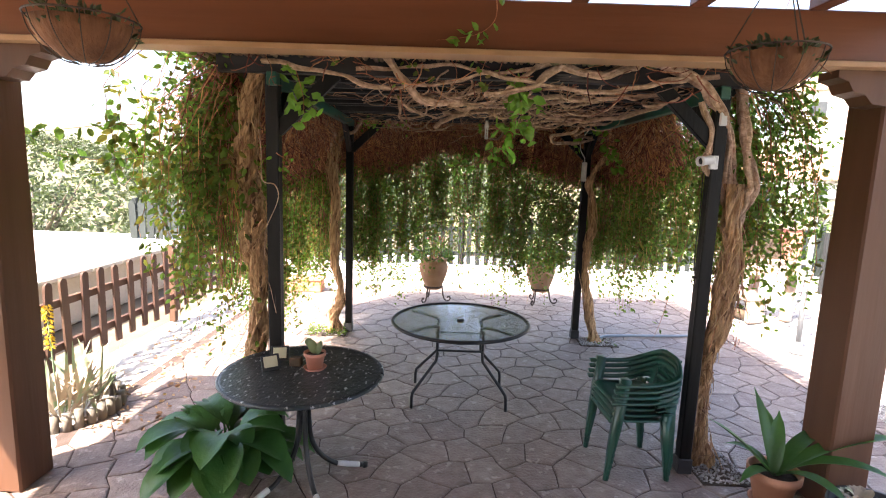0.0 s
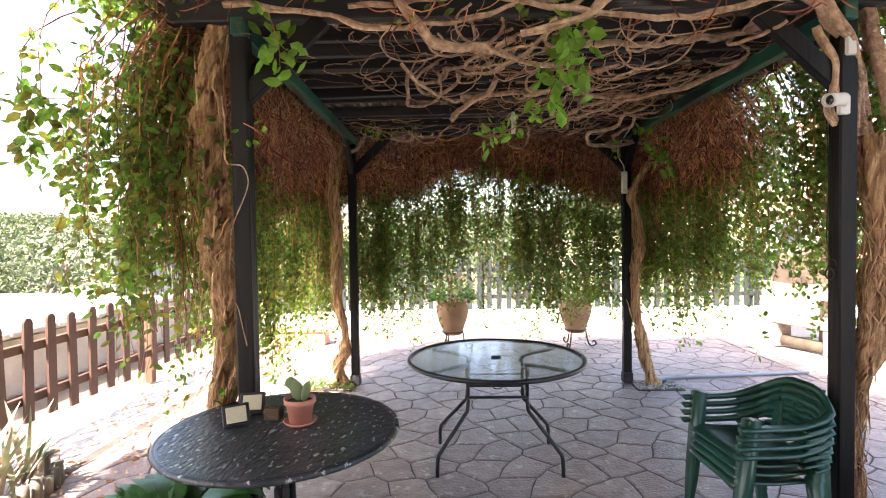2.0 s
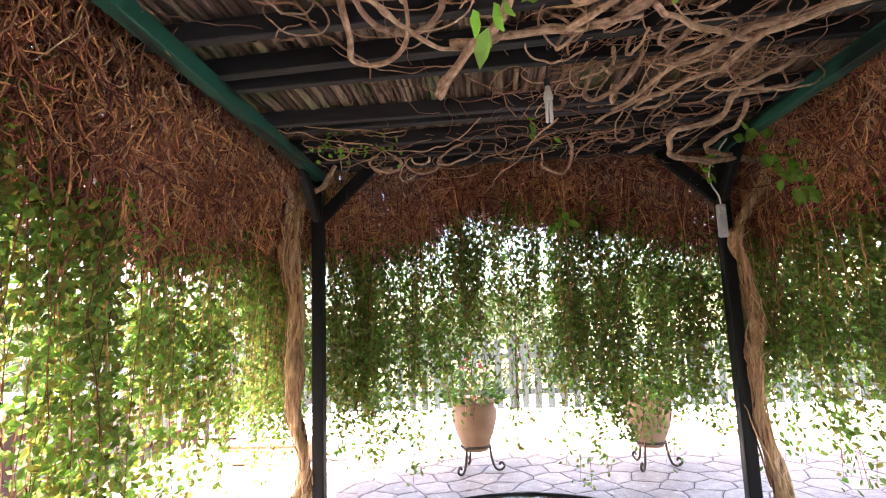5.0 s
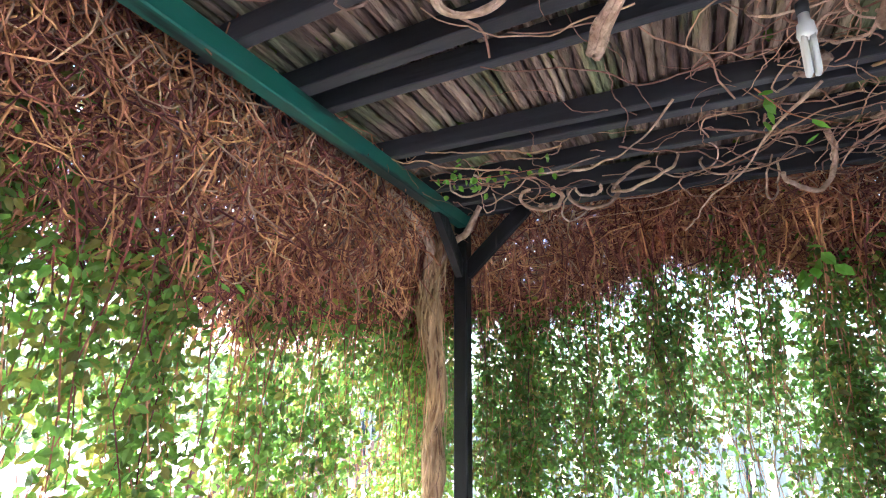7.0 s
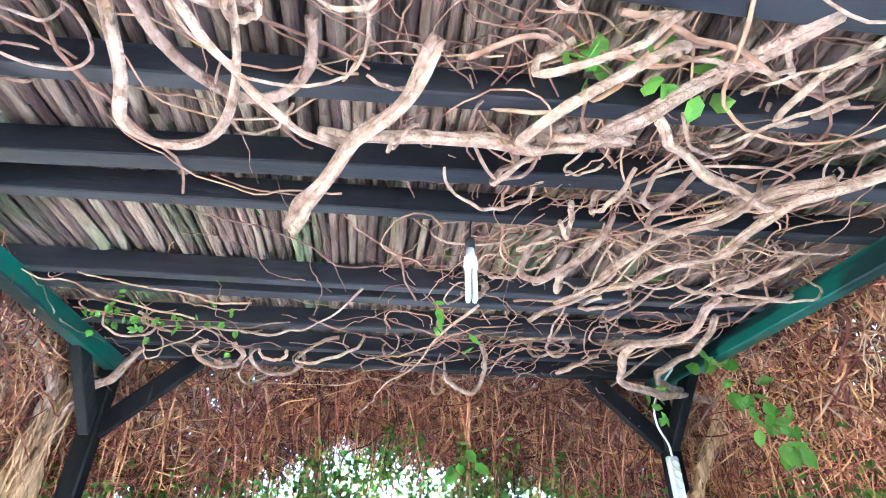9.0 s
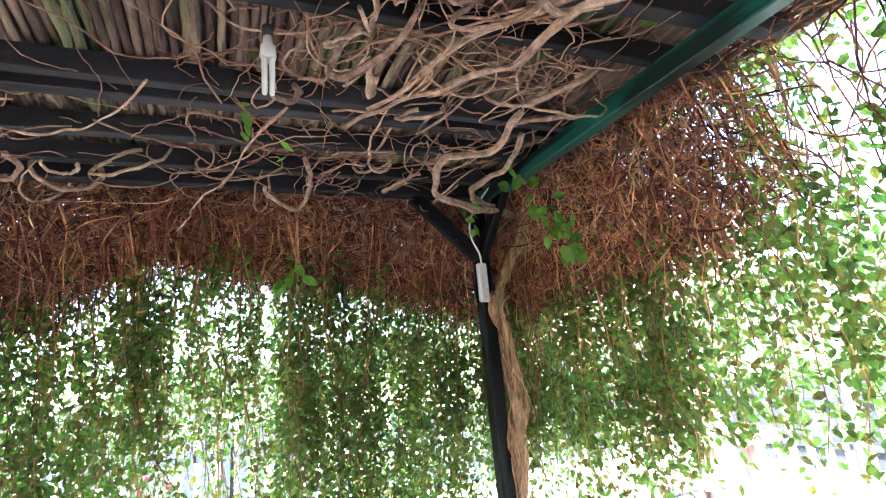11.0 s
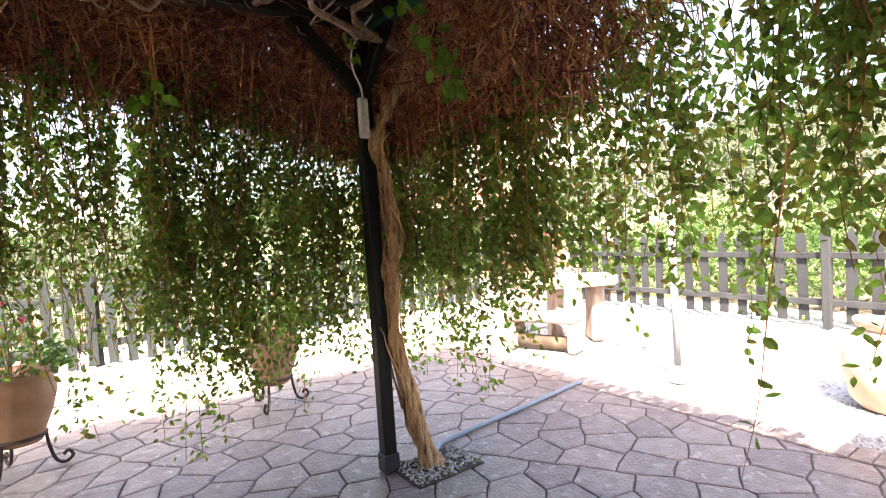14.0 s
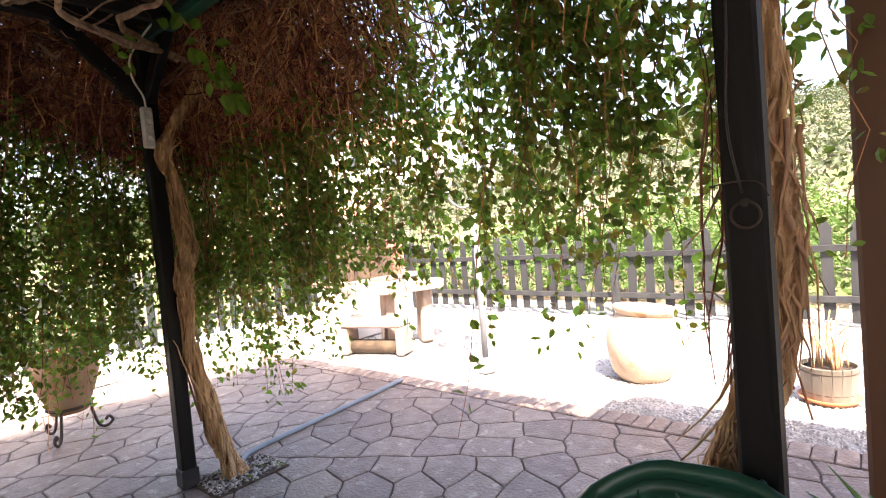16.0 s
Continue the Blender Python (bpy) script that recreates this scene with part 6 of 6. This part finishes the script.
t.scale = (0.82, 0.82, 0.9)

# ---- aloe bed, planter box, tree pits ----
t = thing("aloe_clump", (-3.0, 3.92, 0), "dried grey-pink aloe clump with one yellow flower spike", "plant")
rng = np.random.default_rng(12)
for i in range(70):
    V, F = blades((-3.0 + rng.normal(0, 0.10), 3.92 + rng.normal(0, 0.14), 0.02), [(rng.uniform(0, 6.28), rng.uniform(0.32, 0.6), rng.uniform(0.022, 0.04), rng.uniform(0.75, 1.45), rng.uniform(-0.3, 0.7), 0)], rng, 6)
    mass("leaf", V, F, M["aloe"], t, smooth=True)
rod("flower_stalk", [(-2.95, 3.72, 0.05), (-2.95, 3.70, 0.4), (-2.95, 3.68, 0.82)], 0.006, M["aloe"], t, "", 8, 6)
n = 150
zz, aa = rng.uniform(0.62, 0.95, n), rng.uniform(0, 6.28, n)
v, f = leaf_mesh(np.stack([-2.95 + 0.012 * np.cos(aa), 3.68 + 0.012 * np.sin(aa), zz], 1), np.stack([np.cos(aa), np.sin(aa), np.full(n, -0.7)], 1), np.full(n, 0.035), rng, 0.4)
mass("flower_spike", v, f, M["yellow"], t, "yellow tubular flowers")
t = thing("log_edging", (-3.0, 3.9, 0), "short upright half-log edging round the aloe bed", "edging")
for i in range(16):
    a = radians(-110 + 13 * i)
    x, y = -3.0 + 0.34 * math.cos(a), 3.92 + 0.36 * math.sin(a)
    part("log", straight(bmesh.new(), [(x, y, 0.0), (x, y, 0.10 + 0.015 * (i % 3))], 0.032, 9), M["staves"], t, smooth=True)

t = thing("planter_box", (-2.45, 8.35, 0), "long terracotta planter box on the sunny paving", "planter")
bm = box((-2.45, 8.35, 0.10), (0.85, 0.24, 0.20), bevel=0.012)
part("body", bm, M["terracotta"], t)
part("rim", box((-2.45, 8.35, 0.205), (0.90, 0.28, 0.04), bevel=0.012), M["terracotta"], t)
tagged(part("drain_pipe", straight(bmesh.new(), [(-1.85, 8.42, 0.06), (-1.66, 8.35, 0.06)], 0.055, 16), M["white_plastic"], smooth=True), "short white pipe offcut by the planter box", "pipe")


def pit(name, c, s, count, seed, label, leafy=0):
    """A planting hole in the paving filled with pebbles and litter."""
    rng = np.random.default_rng(seed)
    t = thing(name, (*c, 0), label, "planting hole", "planting holes at the trunks")
    part("bed", box((c[0], c[1], -0.002), (s[0], s[1], 0.02), bevel=0.004), M["soil"], t)
    V, F = [], []
    for i in range(count):
        x, y, r = c[0] + rng.uniform(-0.5, 0.5) * s[0] * 0.95, c[1] + rng.uniform(-0.5, 0.5) * s[1] * 0.95, rng.uniform(0.006, 0.016)
        o = len(V)
        k = rng.uniform(0.6, 1.2, 6)
        V += [(x + r * k[0], y, 0.012), (x, y + r * k[1], 0.012), (x - r * k[2], y, 0.012), (x, y - r * k[3], 0.012), (x, y, 0.012 + r * 0.9 * k[4]), (x, y, 0.002)]
        F += [(o, o + 1, o + 4), (o + 1, o + 2, o + 4), (o + 2, o + 3, o + 4), (o + 3, o, o + 4)]
    mass("pebble_fill", V, F, M["pebble"], t)["kind"] = "stuff"
    if leafy:
        pos = np.stack([c[0] + rng.uniform(-0.5, 0.5, leafy) * s[0], c[1] + rng.uniform(-0.5, 0.5, leafy) * s[1], rng.uniform(0.0, 0.06, leafy)], 1)
        v, f = leaf_mesh(pos, np.stack([rng.normal(0, 1, leafy), rng.normal(0, 1, leafy), rng.uniform(0, 1, leafy)], 1), rng.uniform(0.02, 0.05, leafy), rng)
        mass("weed_growth", v, f, M["leaf"], t)["kind"] = "stuff"


pit("planting_hole", (1.93, 3.40), (0.34, 0.42), 380, 1, "pebble-filled planting hole at the vine's foot")
pit("planting_hole", (1.88, 6.14), (0.46, 0.34), 380, 2, "pebble-filled planting hole with dry leaf litter", 8)
pit("planting_hole", (-1.45, 6.20), (0.50, 0.34), 120, 3, "planting hole with green weeds at the trunk", 260)
pit("planting_hole", (-1.37, 3.52), (0.36, 0.34), 260, 4, "pebble-filled planting hole beside the post")


# ---- gravel stones and litter ----
def scatter(name, count, area, r0, r1, material, label, category, seed, z=-0.012):
    rng = np.random.default_rng(seed)
    x0, x1, y0, y1 = area
    c = np.stack([rng.uniform(x0, x1, count), rng.uniform(y0, y1, count), np.full(count, z)], 1)
    r = rng.uniform(r0, r1, (count, 1, 1))
    base = np.array([(1, 0, 0), (0, 1, 0), (-1, 0, 0), (0, -1, 0), (0, 0, 0.8)])
    v = c[:, None] + base[None] * r * rng.uniform(0.6, 1.3, (count, 5, 1))
    o = (np.arange(count) * 5)[:, None, None]
    f = (o + np.array([[0, 1, 4], [1, 2, 4], [2, 3, 4], [3, 0, 4]])[None]).reshape(-1, 3)
    tagged(mass(name, v.reshape(-1, 3), f, material), label, category, kind="stuff")


scatter("gravel_stones", 9000, (3.86, 4.6, 2.6, 6.4), 0.006, 0.017, M["pebble"], "loose grey gravel beside the brick border", "gravel", 5)
scatter("gravel_stones", 5000, (4.6, 7.0, 3.0, 9.2), 0.007, 0.02, M["pebble"], "loose pale gravel in the sunny yard", "gravel", 6)
rng = np.random.default_rng(15)
n = 340
v, f = leaf_mesh(np.stack([rng.uniform(-3.35, -2.2, n), rng.uniform(3.6, 7.4, n), np.full(n, 0.012)], 1), np.stack([rng.normal(size=n), rng.normal(size=n), rng.uniform(0, 0.25, n)], 1), rng.uniform(0.03, 0.06, n), rng)
tagged(mass("fallen_leaves", v, f, M["straw"]), "dry fallen leaves along the fence", "leaves", kind="stuff")


# ---- fresh shoots on the vine ----
def shoot(key, pts, count, seed, size=(0.05, 0.085), spread=0.035, material="leaf_fresh", r=0.003):
    rng = np.random.default_rng(seed)
    p = smooth_path(pts, 20)
    v0, f0 = tubes(p[None], np.linspace(r, 0.001, 20)[None], 5)
    st = mass("shoot", v0, f0, M["twig"], VINES[key], "young leafy shoot")
    s = rng.uniform(0.05, 1, count) * 19
    pos = np.stack([np.interp(s, np.arange(20), p[:, j]) for j in range(3)], 1) + rng.normal(0, spread, (count, 3))
    v, f = leaf_mesh(pos, rng.normal(0, 0.7, (count, 3)) + np.array([0, -0.2, -0.5]), rng.uniform(*size, count), rng, 0.7)
    mass("shoot_foliage", v, f, M[material], st)["kind"] = "stuff"


shoot("fr", [(0.36, 3.40, 2.68), (0.42, 3.42, 2.55), (0.44, 3.42, 2.38), (0.38, 3.44, 2.22)], 80, 1, (0.06, 0.105), 0.055)
shoot("fr", [(0.42, 3.42, 2.40), (0.30, 3.43, 2.18), (0.18, 3.45, 2.09), (0.06, 3.5, 2.06), (0.0, 3.5, 2.15)], 30, 2, (0.05, 0.075), 0.03)
shoot("fl", [(-0.98, 3.30, 2.62), (-0.93, 3.28, 2.46), (-0.92, 3.27, 2.34)], 30, 3, (0.06, 0.10), 0.05)
shoot("fl", [(-1.1, 3.28, 2.1), (-1.02, 3.25, 2.05), (-1.0, 3.24, 1.98)], 7, 4, (0.03, 0.05), 0.03)
shoot("br", [(1.60, 5.72, 2.52), (1.68, 5.68, 2.40), (1.71, 5.66, 2.28), (1.76, 5.64, 2.19), (1.85, 5.62, 2.15)], 38, 5, (0.06, 0.10), 0.04)
shoot("br", [(1.46, 5.9, 2.45), (1.42, 5.95, 2.38), (1.40, 5.98, 2.30)], 7, 6, (0.05, 0.08), 0.03)
shoot("br", [(0.40, 4.22, 2.64), (0.52, 4.27, 2.62), (0.66, 4.28, 2.63), (0.74, 4.3, 2.64)], 18, 7, (0.05, 0.08), 0.035)
shoot("bl", [(-1.0, 5.45, 2.50), (-0.75, 5.5, 2.49), (-0.45, 5.52, 2.50)], 46, 8, (0.025, 0.045), 0.035)
shoot("bl", [(0.44, 6.42, 2.2), (0.50, 6.42, 2.18), (0.56, 6.42, 2.17)], 8, 9, (0.08, 0.11), 0.03)
shoot("bl", [(-1.55, 4.8, 2.08), (-1.58, 4.85, 2.05), (-1.58, 4.9, 2.0)], 7, 10, (0.06, 0.08), 0.03)
shoot("bl", [(0.25, 5.2, 2.5), (0.35, 5.3, 2.44), (0.5, 5.4, 2.42)], 6, 11, (0.05, 0.07), 0.03)
shoot("fl", [(-1.95, 3.35, 2.25), (-2.15, 3.30, 2.24), (-2.40, 3.22, 2.20), (-2.60, 3.20, 2.17)], 26, 12, (0.06, 0.09), 0.03, "leaf")
shoot("fl", [(-1.95, 3.35, 2.05), (-2.2, 3.28, 2.02), (-2.45, 3.22, 2.04)], 16, 13, (0.06, 0.09), 0.03, "leaf")
shoot("fl", [(0.20, 2.80, 2.95), (0.20, 2.79, 2.80), (0.10, 2.79, 2.72), (-0.10, 2.80, 2.69)], 14, 14, (0.05, 0.075), 0.02)
shoot("br", [(2.0, 4.25, 1.6), (1.92, 4.28, 1.2), (1.86, 4.30, 0.85), (1.80, 4.33, 0.62)], 9, 15, (0.05, 0.07), 0.02, "leaf")
shoot("br", [(2.05, 3.75, 2.0), (2.08, 3.72, 1.7), (2.0, 3.74, 1.4), (1.98, 3.8, 1.1)], 12, 16, (0.05, 0.07), 0.03, "leaf")


# ---- trees, shrubs and houses beyond ----
def tree(name, h, crown, leaf, count, seed, label, category, trunk_r=0.16, size=(0.12, 0.22)):
    """A tapered, forked trunk and a crown of many clumps of leaves; stands at the origin."""
    rng = np.random.default_rng(seed)
    t = thing(name, (0, 0, 0), label, category, category + "s beyond the fence")
    paths, radii, clumps = [], [], []
    for i in range(7):
        a = 2 * math.pi * i / 7 + rng.uniform(-0.3, 0.3)
        ex, ey, ez = crown * 0.7 * math.cos(a), crown * 0.7 * math.sin(a), h * rng.uniform(0.6, 0.95)
        paths.append(smooth_path([(0, 0, -0.3), (0.04 * math.cos(a), 0.04 * math.sin(a), h * 0.25), (ex * 0.45, ey * 0.45, h * 0.5), (ex, ey, ez)], 8))
        radii.append(np.linspace(trunk_r, trunk_r * 0.12, 8))
    v, f = tubes(paths, radii, 6)
    mass("trunk", v, f, M["trunk"], t, smooth=True)
    m = 46
    d = rng.normal(size=(m, 3))
    d /= np.linalg.norm(d, axis=1, keepdims=True)
    cc = d * np.array([crown, crown, h * 0.36]) * rng.uniform(0.45, 1.0, (m, 1)) + np.array([0, 0, h * 0.66])
    idx = rng.integers(0, m, count)
    pos = cc[idx] + rng.normal(0, 0.16 * crown, (count, 3)) * np.array([1, 1, 0.8])
    v, f = leaf_mesh(pos, rng.normal(size=(count, 3)), rng.uniform(*size, count), rng, 0.55)
    mass("crown", v, f, M[leaf], t)["kind"] = "stuff"
    return t


rng = random.Random(3)
olive = tree("olive_tree", 3.6, 1.9, "olive", 1700, 1, "grey-green olive tree on the dry slope", "olive tree")
spots = [(-13, 16), (-17, 11), (-11, 21), (-19, 18), (-24, 14), (-15, 26), (-22, 24), (-28, 20), (-8, 25), (-2, 24), (3, 27), (-30, 30), (-26, 34), (-18, 34), (-10, 33), (-36, 26), (-38, 38), (-32, 44), (-22, 45), (-12, 44), (0, 38), (-45, 33), (-46, 46), (-54, 40), (-42, 56), (-30, 58), (-56, 56), (-64, 48), (-20, 60), (-66, 64), (-78, 58), (-52, 72), (-38, 76), (-80, 78), (-95, 70), (-64, 88)]
for i, (x, y) in enumerate(spots):
    m = pose(x, y, rise(x, y), 0, 0, rng.uniform(0, 360))
    if i == len(spots) - 1:
        olive.matrix_basis = m
    else:
        copy_thing(olive, m)
shrub = tree("garden_shrub", 1.35, 1.1, "bush", 1500, 2, "bright green shrub behind the grey fence", "shrub", 0.05, (0.06, 0.12))
beds = [(8.4, 3.0), (8.6, 4.6), (8.3, 6.2), (8.7, 7.8), (8.4, 9.4), (10.2, 3.8), (10.4, 5.6), (10.1, 7.4), (10.6, 9.6), (12.5, 4.6), (12.8, 7.0), (12.4, 9.8), (8.2, 1.4), (10.0, 1.8), (6.4, 11.4), (8.4, 11.4)]
for i, (x, y) in enumerate(beds):
    m = pose(x, y, rise(x, y) - (0.25 if y > 11 or x > 8 else 0), 0, 0, rng.uniform(0, 360))
    if i == len(beds) - 1:
        shrub.matrix_basis = m
    else:
        copy_thing(shrub, m)


def wooded(name, count, area, leaf, label, seed, size, tall):
    """Far scrub: clumps of leaves over the land, too many to count."""
    rng = np.random.default_rng(seed)
    x0, x1, y0, y1 = area
    m = count // 60
    cx, cy = rng.uniform(x0, x1, m), rng.uniform(y0, y1, m)
    cz = np.array([rise(a, b) for a, b in zip(cx, cy)])
    i = rng.integers(0, m, count)
    pos = np.stack([cx[i], cy[i], cz[i]], 1) + rng.normal(0, 1, (count, 3)) * np.array([tall * 0.5, tall * 0.5, tall * 0.25]) + np.array([0, 0, tall * 0.45])
    v, f = leaf_mesh(pos, rng.normal(size=(count, 3)), rng.uniform(*size, count), rng, 0.7)
    tagged(mass(name, v, f, M[leaf]), label, "woods", kind="stuff")


wooded("far_olive_grove", 26000, (-260, -60, 60, 260), "olive", "far olive groves on the hillside", 1, (0.9, 1.9), 5.0)
wooded("far_olive_grove", 9000, (-60, 40, 70, 220), "olive", "far olive groves across the valley", 2, (0.9, 1.9), 5.0)
wooded("hillside_scrub", 60000, (14, 60, -6, 34), "olive", "scrub and pines on the slope above the yard", 3, (0.10, 0.24), 1.5)


def house(c, s, rz, label):
    t = thing("village_house", (0, 0, 0), label, "house", "village houses on the slope")
    x, y, z = s
    part("wall", box((0, 0, z / 2 - 1), (x, y, z + 2), bevel=0.02), M["white_wall"], t)
    bm = bmesh.new()
    vs = [bm.verts.new(p) for p in ((-x / 2 - 0.3, -y / 2 - 0.3, z), (x / 2 + 0.3, -y / 2 - 0.3, z), (x / 2 + 0.3, y / 2 + 0.3, z), (-x / 2 - 0.3, y / 2 + 0.3, z), (-x / 2 - 0.3, 0, z + 1.4), (x / 2 + 0.3, 0, z + 1.4))]
    for q in ((0, 1, 5, 4), (2, 3, 4, 5), (0, 4, 3), (1, 2, 5), (0, 3, 2, 1)):
        bm.faces.new([vs[i] for i in q])
    ro = part("roof", bm, M["roof_tile"], t)
    for i in range(int(x / 0.45)):
        part("roof_tile", straight(bmesh.new(), [(-x / 2 + 0.45 * i, -y / 2 - 0.3, z + 0.05), (-x / 2 + 0.45 * i, 0, z + 1.45)], 0.10, 6), M["roof_tile"], ro)
    for i in range(3):
        wx = -x / 2 + x * (i + 0.5) / 3
        wi = part("window", box((wx, -y / 2 - 0.01, z * 0.6), (1.0, 0.06, 1.2), bevel=0.01), M["dark_glass"], t)
        part("frame", box((wx, -y / 2 - 0.03, z * 0.6 - 0.68), (1.3, 0.16, 0.12), bevel=0.01), M["concrete"], wi)
    t.matrix_basis = pose(*c, 0, 0, rz)


house((33, 42, rise(33, 42)), (11, 7, 3.6), -30, "far white house with a tiled roof")
house((21, 30, rise(21, 30) - 1.0), (8, 6, 2.6), -25, "white cottage with a terracotta tile roof")
house((46, 44, rise(46, 44)), (12, 8, 5.4), -40, "tall white house on the upper slope")


# ---- flags and border bricks ----
cells = [(c, p) for c, p in hex_cells(PAVE[0] - 0.1, PAVE[1] + 0.2, PAVE[2], PAVE[3] + 0.2)]
cells = [(c, p) for c, p in cells if abs(sum(a.x * b.y - b.x * a.y for a, b in zip(p, p[1:] + p[:1]))) > 0.03]
cells.sort(key=lambda cp: (cp[0][0] - 0.7) ** 2 + (cp[0][1] - 4.6) ** 2)
rest_v, rest_f = [], []
for i, (c, poly) in enumerate(cells):
    if i < 290:
        v, f = [], []
        flag_faces(poly, v, f)
        mass("flag", v, f, M["flag"], floor)
    else:
        flag_faces(poly, rest_v, rest_f)
mass("paving_rest", rest_v, rest_f, M["flag_stuff"], floor)["kind"] = "stuff"
border = tagged(part("brick_border", box((3.73, 3.6, -0.06), (0.24, 10.6, 0.09), bevel=0), M["joint"]), "row of pinkish border bricks along the gravel", "border", kind="structure")
brick_me = bpy.data.meshes.new("brick")
bm = box((0, 0, 0), (0.205, 0.098, 0.03), bevel=0.006)
bm.to_mesh(brick_me)
bm.free()
brick_me.materials.append(M["flag"])
for i in range(72):
    o = hang(new("brick", brick_me), border)
    o.matrix_basis = pose(3.735 + random.uniform(-0.004, 0.004), 1.2 + 0.106 * i, -0.013 + random.uniform(-0.002, 0.002), 0, 0, random.uniform(-1.5, 1.5))
